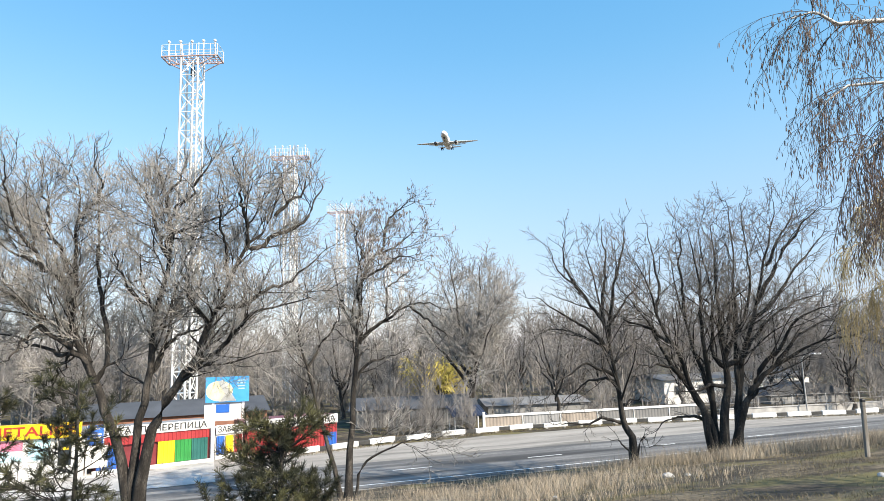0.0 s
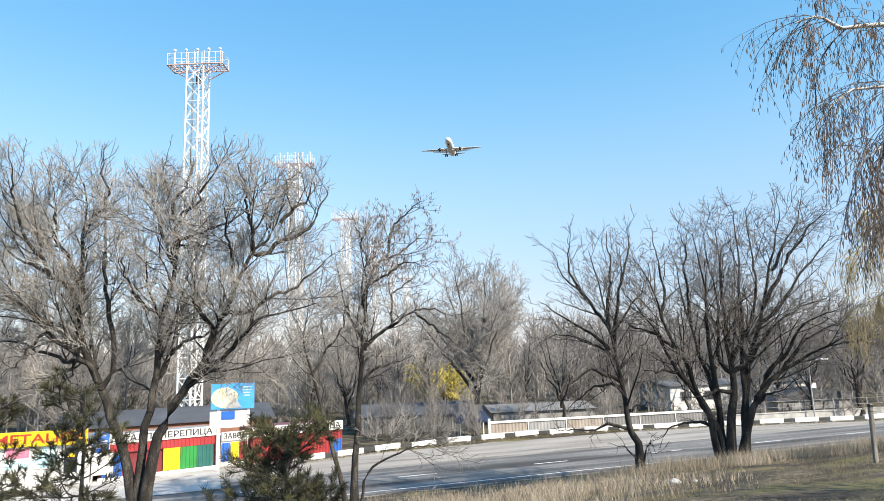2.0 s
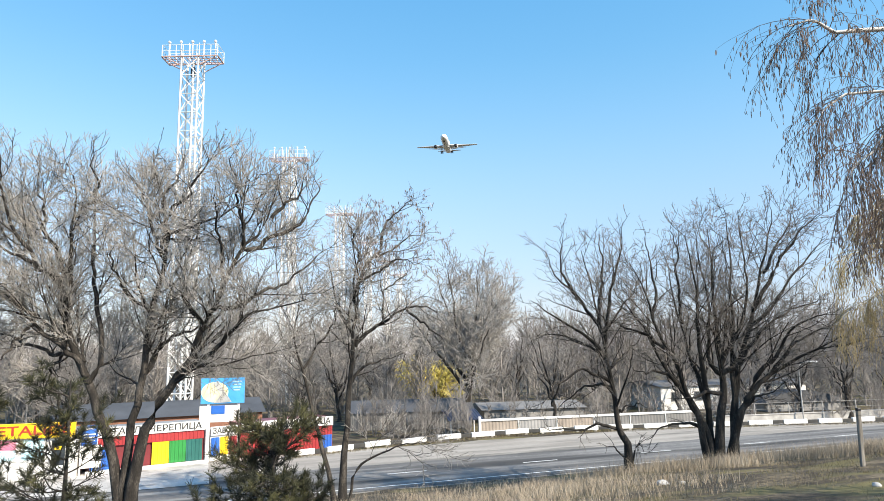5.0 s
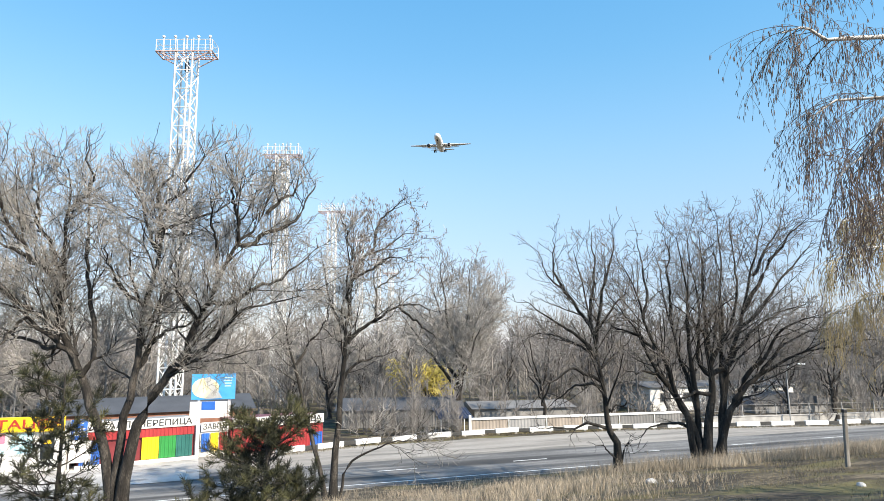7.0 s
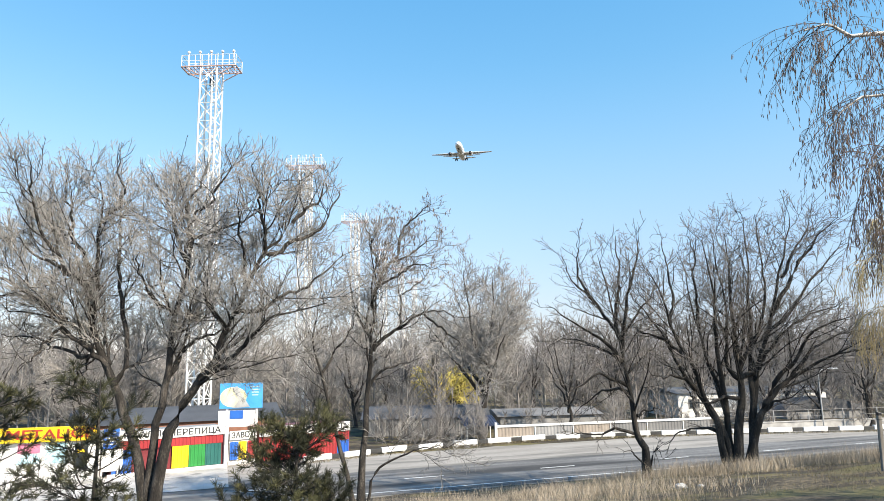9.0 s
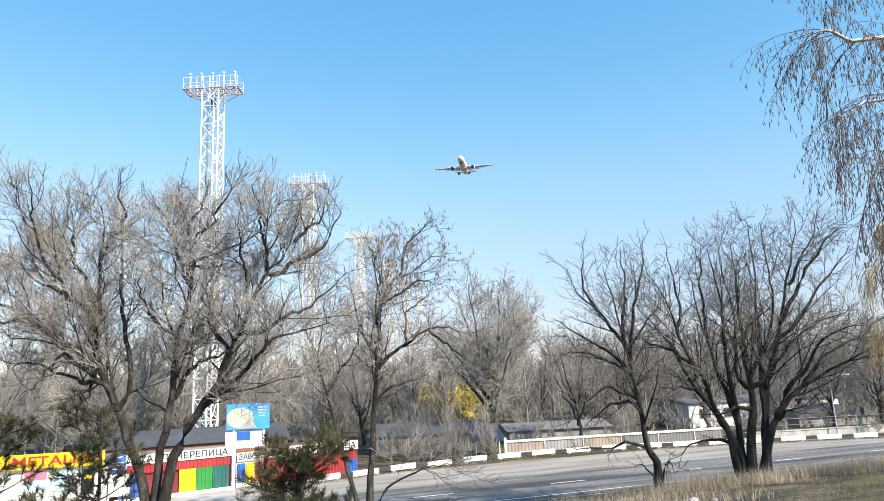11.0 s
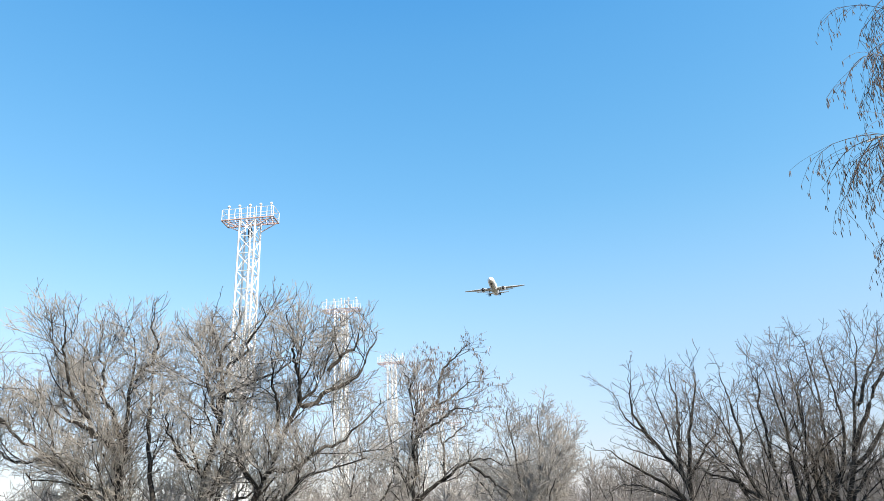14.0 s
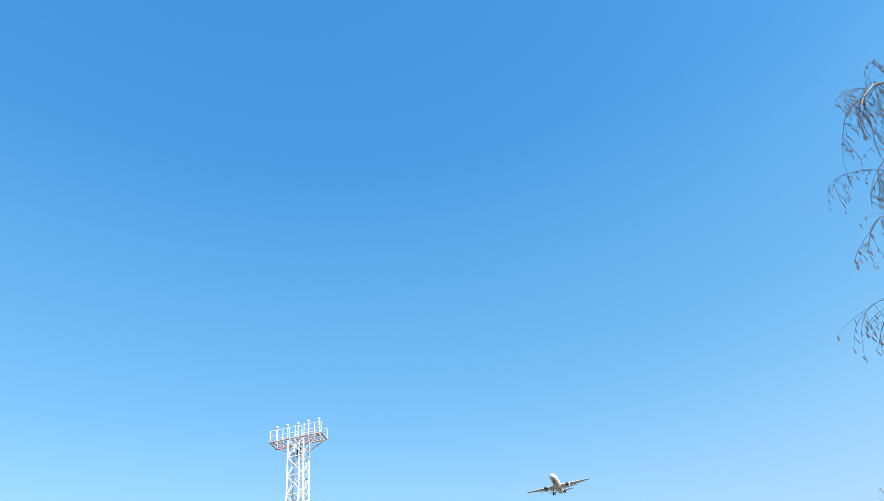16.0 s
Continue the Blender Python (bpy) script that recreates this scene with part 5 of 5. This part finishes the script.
def loft(rings, n=20):
    """Rings (x along, centre z, half width, half height) closed into a body along -y."""
    bm = bmesh.new()
    rows = []
    for y, z, w, h in rings:
        rows.append([bm.verts.new((w * math.cos(a), y, z + h * math.sin(a))) for a in np.arange(n) * 2 * math.pi / n])
    for a, b_ in zip(rows[:-1], rows[1:]):
        for i in range(n):
            bm.faces.new((a[i], a[(i + 1) % n], b_[(i + 1) % n], b_[i]))
    bm.faces.new(rows[0][::-1])
    bm.faces.new(rows[-1])
    for f in bm.faces:
        f.smooth = True
    return bm


def wing(root_y, root_chord, tip_y, tip_chord, x0, x1, z0, z1, thick):
    """Tapered wing from x0 to x1; y is the leading edge (nose towards -y)."""
    bm = bmesh.new()
    rows = []
    for x, y, c, z in ((x0, root_y, root_chord, z0), (x1, tip_y, tip_chord, z1)):
        t = thick * c / root_chord
        rows.append([bm.verts.new((x, y + c * u, z + t * v)) for u, v in ((0, 0), (0.12, 0.6), (0.4, 0.7), (1, 0.05), (0.4, -0.4), (0.12, -0.4))])
    for i in range(6):
        bm.faces.new((rows[0][i], rows[0][(i + 1) % 6], rows[1][(i + 1) % 6], rows[1][i]))
    bm.faces.new(rows[0][::-1])
    bm.faces.new(rows[1])
    bmesh.ops.recalc_face_normals(bm, faces=bm.faces[:])
    return bm


jet = thing("airliner", Matrix.Translation((4.8, 352.0, 118.6)) @ Matrix.Rotation(radians(-6), 4, "Z") @ Matrix.Rotation(radians(2.5), 4, "X"), "white twin-engine airliner on approach with its landing gear down", "airliner")
part("fuselage", loft([(-19.5, -0.5, 0.1, 0.1), (-18.8, -0.4, 0.8, 0.75), (-17.5, -0.15, 1.35, 1.4), (-15.5, 0, 1.8, 1.85), (-13, 0, 1.95, 2.0), (9, 0, 1.95, 2.0), (13, 0.45, 1.5, 1.5), (17, 1.0, 0.8, 0.9), (19.5, 1.3, 0.2, 0.3)]), M_PLANE, jet)
for s in (-1, 1):
    wg = part("wing", wing(-4.5, 7.0, 2.6, 1.6, s * 1.2, s * 17.0, -1.2, 0.6, 0.9), M_PLANE_G, jet, "grey swept wing")
    part("flap", wing(2.2, 1.6, 3.4, 1.0, s * 2.2, s * 10.5, -1.35, -0.42, 0.2), M_PLANE, wg)
    part("tailplane", wing(14.0, 3.6, 17.4, 1.3, s * 0.5, s * 6.8, 1.2, 1.9, 0.35), M_PLANE_G, jet)
    en = part("engine", loft([(-6.6, -2.2, 1.0, 1.0), (-6.2, -2.2, 1.12, 1.1), (-4.5, -2.2, 1.1, 1.1), (-2.5, -2.1, 0.75, 0.75)]), M_PLANE, jet)
    en.location.x = s * 5.6
    part("intake", loft([(-6.64, -2.2, 0.97, 0.97), (-6.5, -2.2, 0.97, 0.97)]), M_DARKMETAL, en)
    gear = tubes("landing_gear", [bar((s * 2.8, 1.0, -1.4), (s * 2.8, 1.0, -3.6), 0.16)], 6, M_DARKMETAL, jet)
    bm = bmesh.new()
    for o in (-0.45, 0.45):
        bmesh.ops.create_cone(bm, cap_ends=True, segments=16, radius1=0.68, radius2=0.68, depth=0.5, matrix=Matrix.Translation((s * 2.8 + o, 1.0, -3.7)) @ Matrix.Rotation(radians(90), 4, "Y"))
    part("wheel_pair", bm, M_DARKMETAL, gear)
gear = tubes("nose_gear", [bar((0, -14.2, -1.6), (0, -14.2, -3.3), 0.12)], 6, M_DARKMETAL, jet)
bm = bmesh.new()
for o in (-0.25, 0.25):
    bmesh.ops.create_cone(bm, cap_ends=True, segments=14, radius1=0.36, radius2=0.36, depth=0.22, matrix=Matrix.Translation((o, -14.2, -3.4)) @ Matrix.Rotation(radians(90), 4, "Y"))
part("wheel_pair", bm, M_DARKMETAL, gear)
part("gear_bay", box_bm(0.9, 2.4, 0.12, (0, -14.6, -2.02), 0.03), M_DARKMETAL, jet, "dark open nose gear bay")
part("belly_fairing", loft([(-4.6, -1.5, 0.6, 0.3), (-3.5, -1.5, 1.9, 0.75), (2.0, -1.5, 1.9, 0.75), (4.6, -1.4, 0.6, 0.3)]), M_PLANE, jet)
bm = bmesh.new()
v = [bm.verts.new(c) for c in ((-0.18, 11.5, 1.8), (-0.18, 17.5, 1.8), (-0.05, 19.8, 7.6), (-0.05, 17.6, 7.6), (0.18, 11.5, 1.8), (0.18, 17.5, 1.8), (0.05, 19.8, 7.6), (0.05, 17.6, 7.6))]
for f in ((0, 1, 2, 3), (7, 6, 5, 4), (0, 4, 5, 1), (1, 5, 6, 2), (2, 6, 7, 3), (3, 7, 4, 0)):
    bm.faces.new([v[i] for i in f])
part("fin", bm, M_PLANE, jet)

# ---- grass ----


def grass(name, count, region, h_lo, h_hi, mat, seed, label, lean=0.35, width=0.006, bare=-0.1):
    """Blades as bent, tapered triangular strips rooted on the ground."""
    rng = np.random.default_rng(seed)
    P = []
    while len(P) < count:
        x, y = region(rng)
        if noise.noise((x * 0.6, y * 0.6, seed)) + rng.uniform(-0.5, 0.5) * (0.4 if bare > 0 else 1.0) > bare:
            P.append((x, y, ground_z(x, y) - 0.02))
    P = np.array(P)
    n = len(P)
    h = rng.uniform(h_lo, h_hi, n) * (0.7 + 0.6 * rng.uniform(0, 1, n))
    a = rng.uniform(0, 2 * np.pi, n)
    side = np.stack([np.cos(a), np.sin(a), np.zeros(n)], 1) * (width * rng.uniform(0.7, 1.3, n))[:, None]
    tip = rng.normal(0, lean, (n, 2)) * h[:, None]
    mid = P + np.stack([tip[:, 0] * 0.35, tip[:, 1] * 0.35, h * 0.6], 1)
    top = P + np.stack([tip[:, 0], tip[:, 1], h], 1)
    V = np.stack([P - side, P + side, mid + side * 0.7, mid - side * 0.7, top + side * 0.15, top - side * 0.15], 1).reshape(-1, 3)
    i = np.arange(n)[:, None] * 6
    F = np.concatenate([i + np.array([[0, 1, 2, 3]]), i + np.array([[3, 2, 4, 5]])])
    return tagged(new(name, raw_mesh(name, V, F, mat)), label, "grass", kind="stuff")


def strip(s0, s1, d0, d1):
    return lambda r: along(r.uniform(s0, s1), r.uniform(d0, d1))


grass("dry_grass", 42000, strip(-12.6, -6.6, 7, 38), 0.2, 0.42, M_DRY, 1, "tall straw-coloured dry grass along the slope", 0.3, 0.0042)
grass("grass_stalks", 5000, strip(-12.6, -6.6, 6, 38), 0.38, 0.62, M_DRY, 7, "thin pale dry stalks standing over the grass", 0.25, 0.0035)
grass("kerb_grass", 9000, lambda r: tuple(on_bar(r.uniform(0.5, 75))[:2] + r.normal(0, 0.28, 2) + (0.1, -0.35)), 0.07, 0.2, M_STRAW, 8, "short dusty grass along the foot of the barrier", 0.5, 0.008)
grass("kerb_grass", 4000, lambda r: tuple(on_bar(r.uniform(0.5, 75))[:2] + r.normal(0, 0.28, 2) + (0.1, -0.3)), 0.05, 0.16, M_GREEN, 9, "short green grass along the foot of the barrier", 0.5, 0.008)
grass("dry_grass", 12000, strip(-17, -10, -12, 6), 0.12, 0.3, M_DRY, 2, "tall straw-coloured dry grass along the slope", 0.35, 0.0045)
grass("dry_grass", 9000, strip(-15.5, -11, -7, 3), 0.22, 0.42, M_DRY, 6, "tall straw-coloured dry grass in front of the pine", 0.35, 0.0045)
grass("green_grass", 9000, strip(-22, -9, -14, 24), 0.03, 0.10, M_GREEN, 3, "short fresh green grass on the slope", 0.5, 0.005, 0.05)
grass("short_grass", 38000, strip(-22, -7, -14, 24), 0.04, 0.12, M_STRAW, 4, "short dry grass on the slope", 0.6, 0.005, 0.02)
grass("verge_grass", 14000, strip(-8, -0.9, -16, 40), 0.1, 0.3, M_DRY, 5, "dry grass on the bank beside the road", 0.35, 0.005)
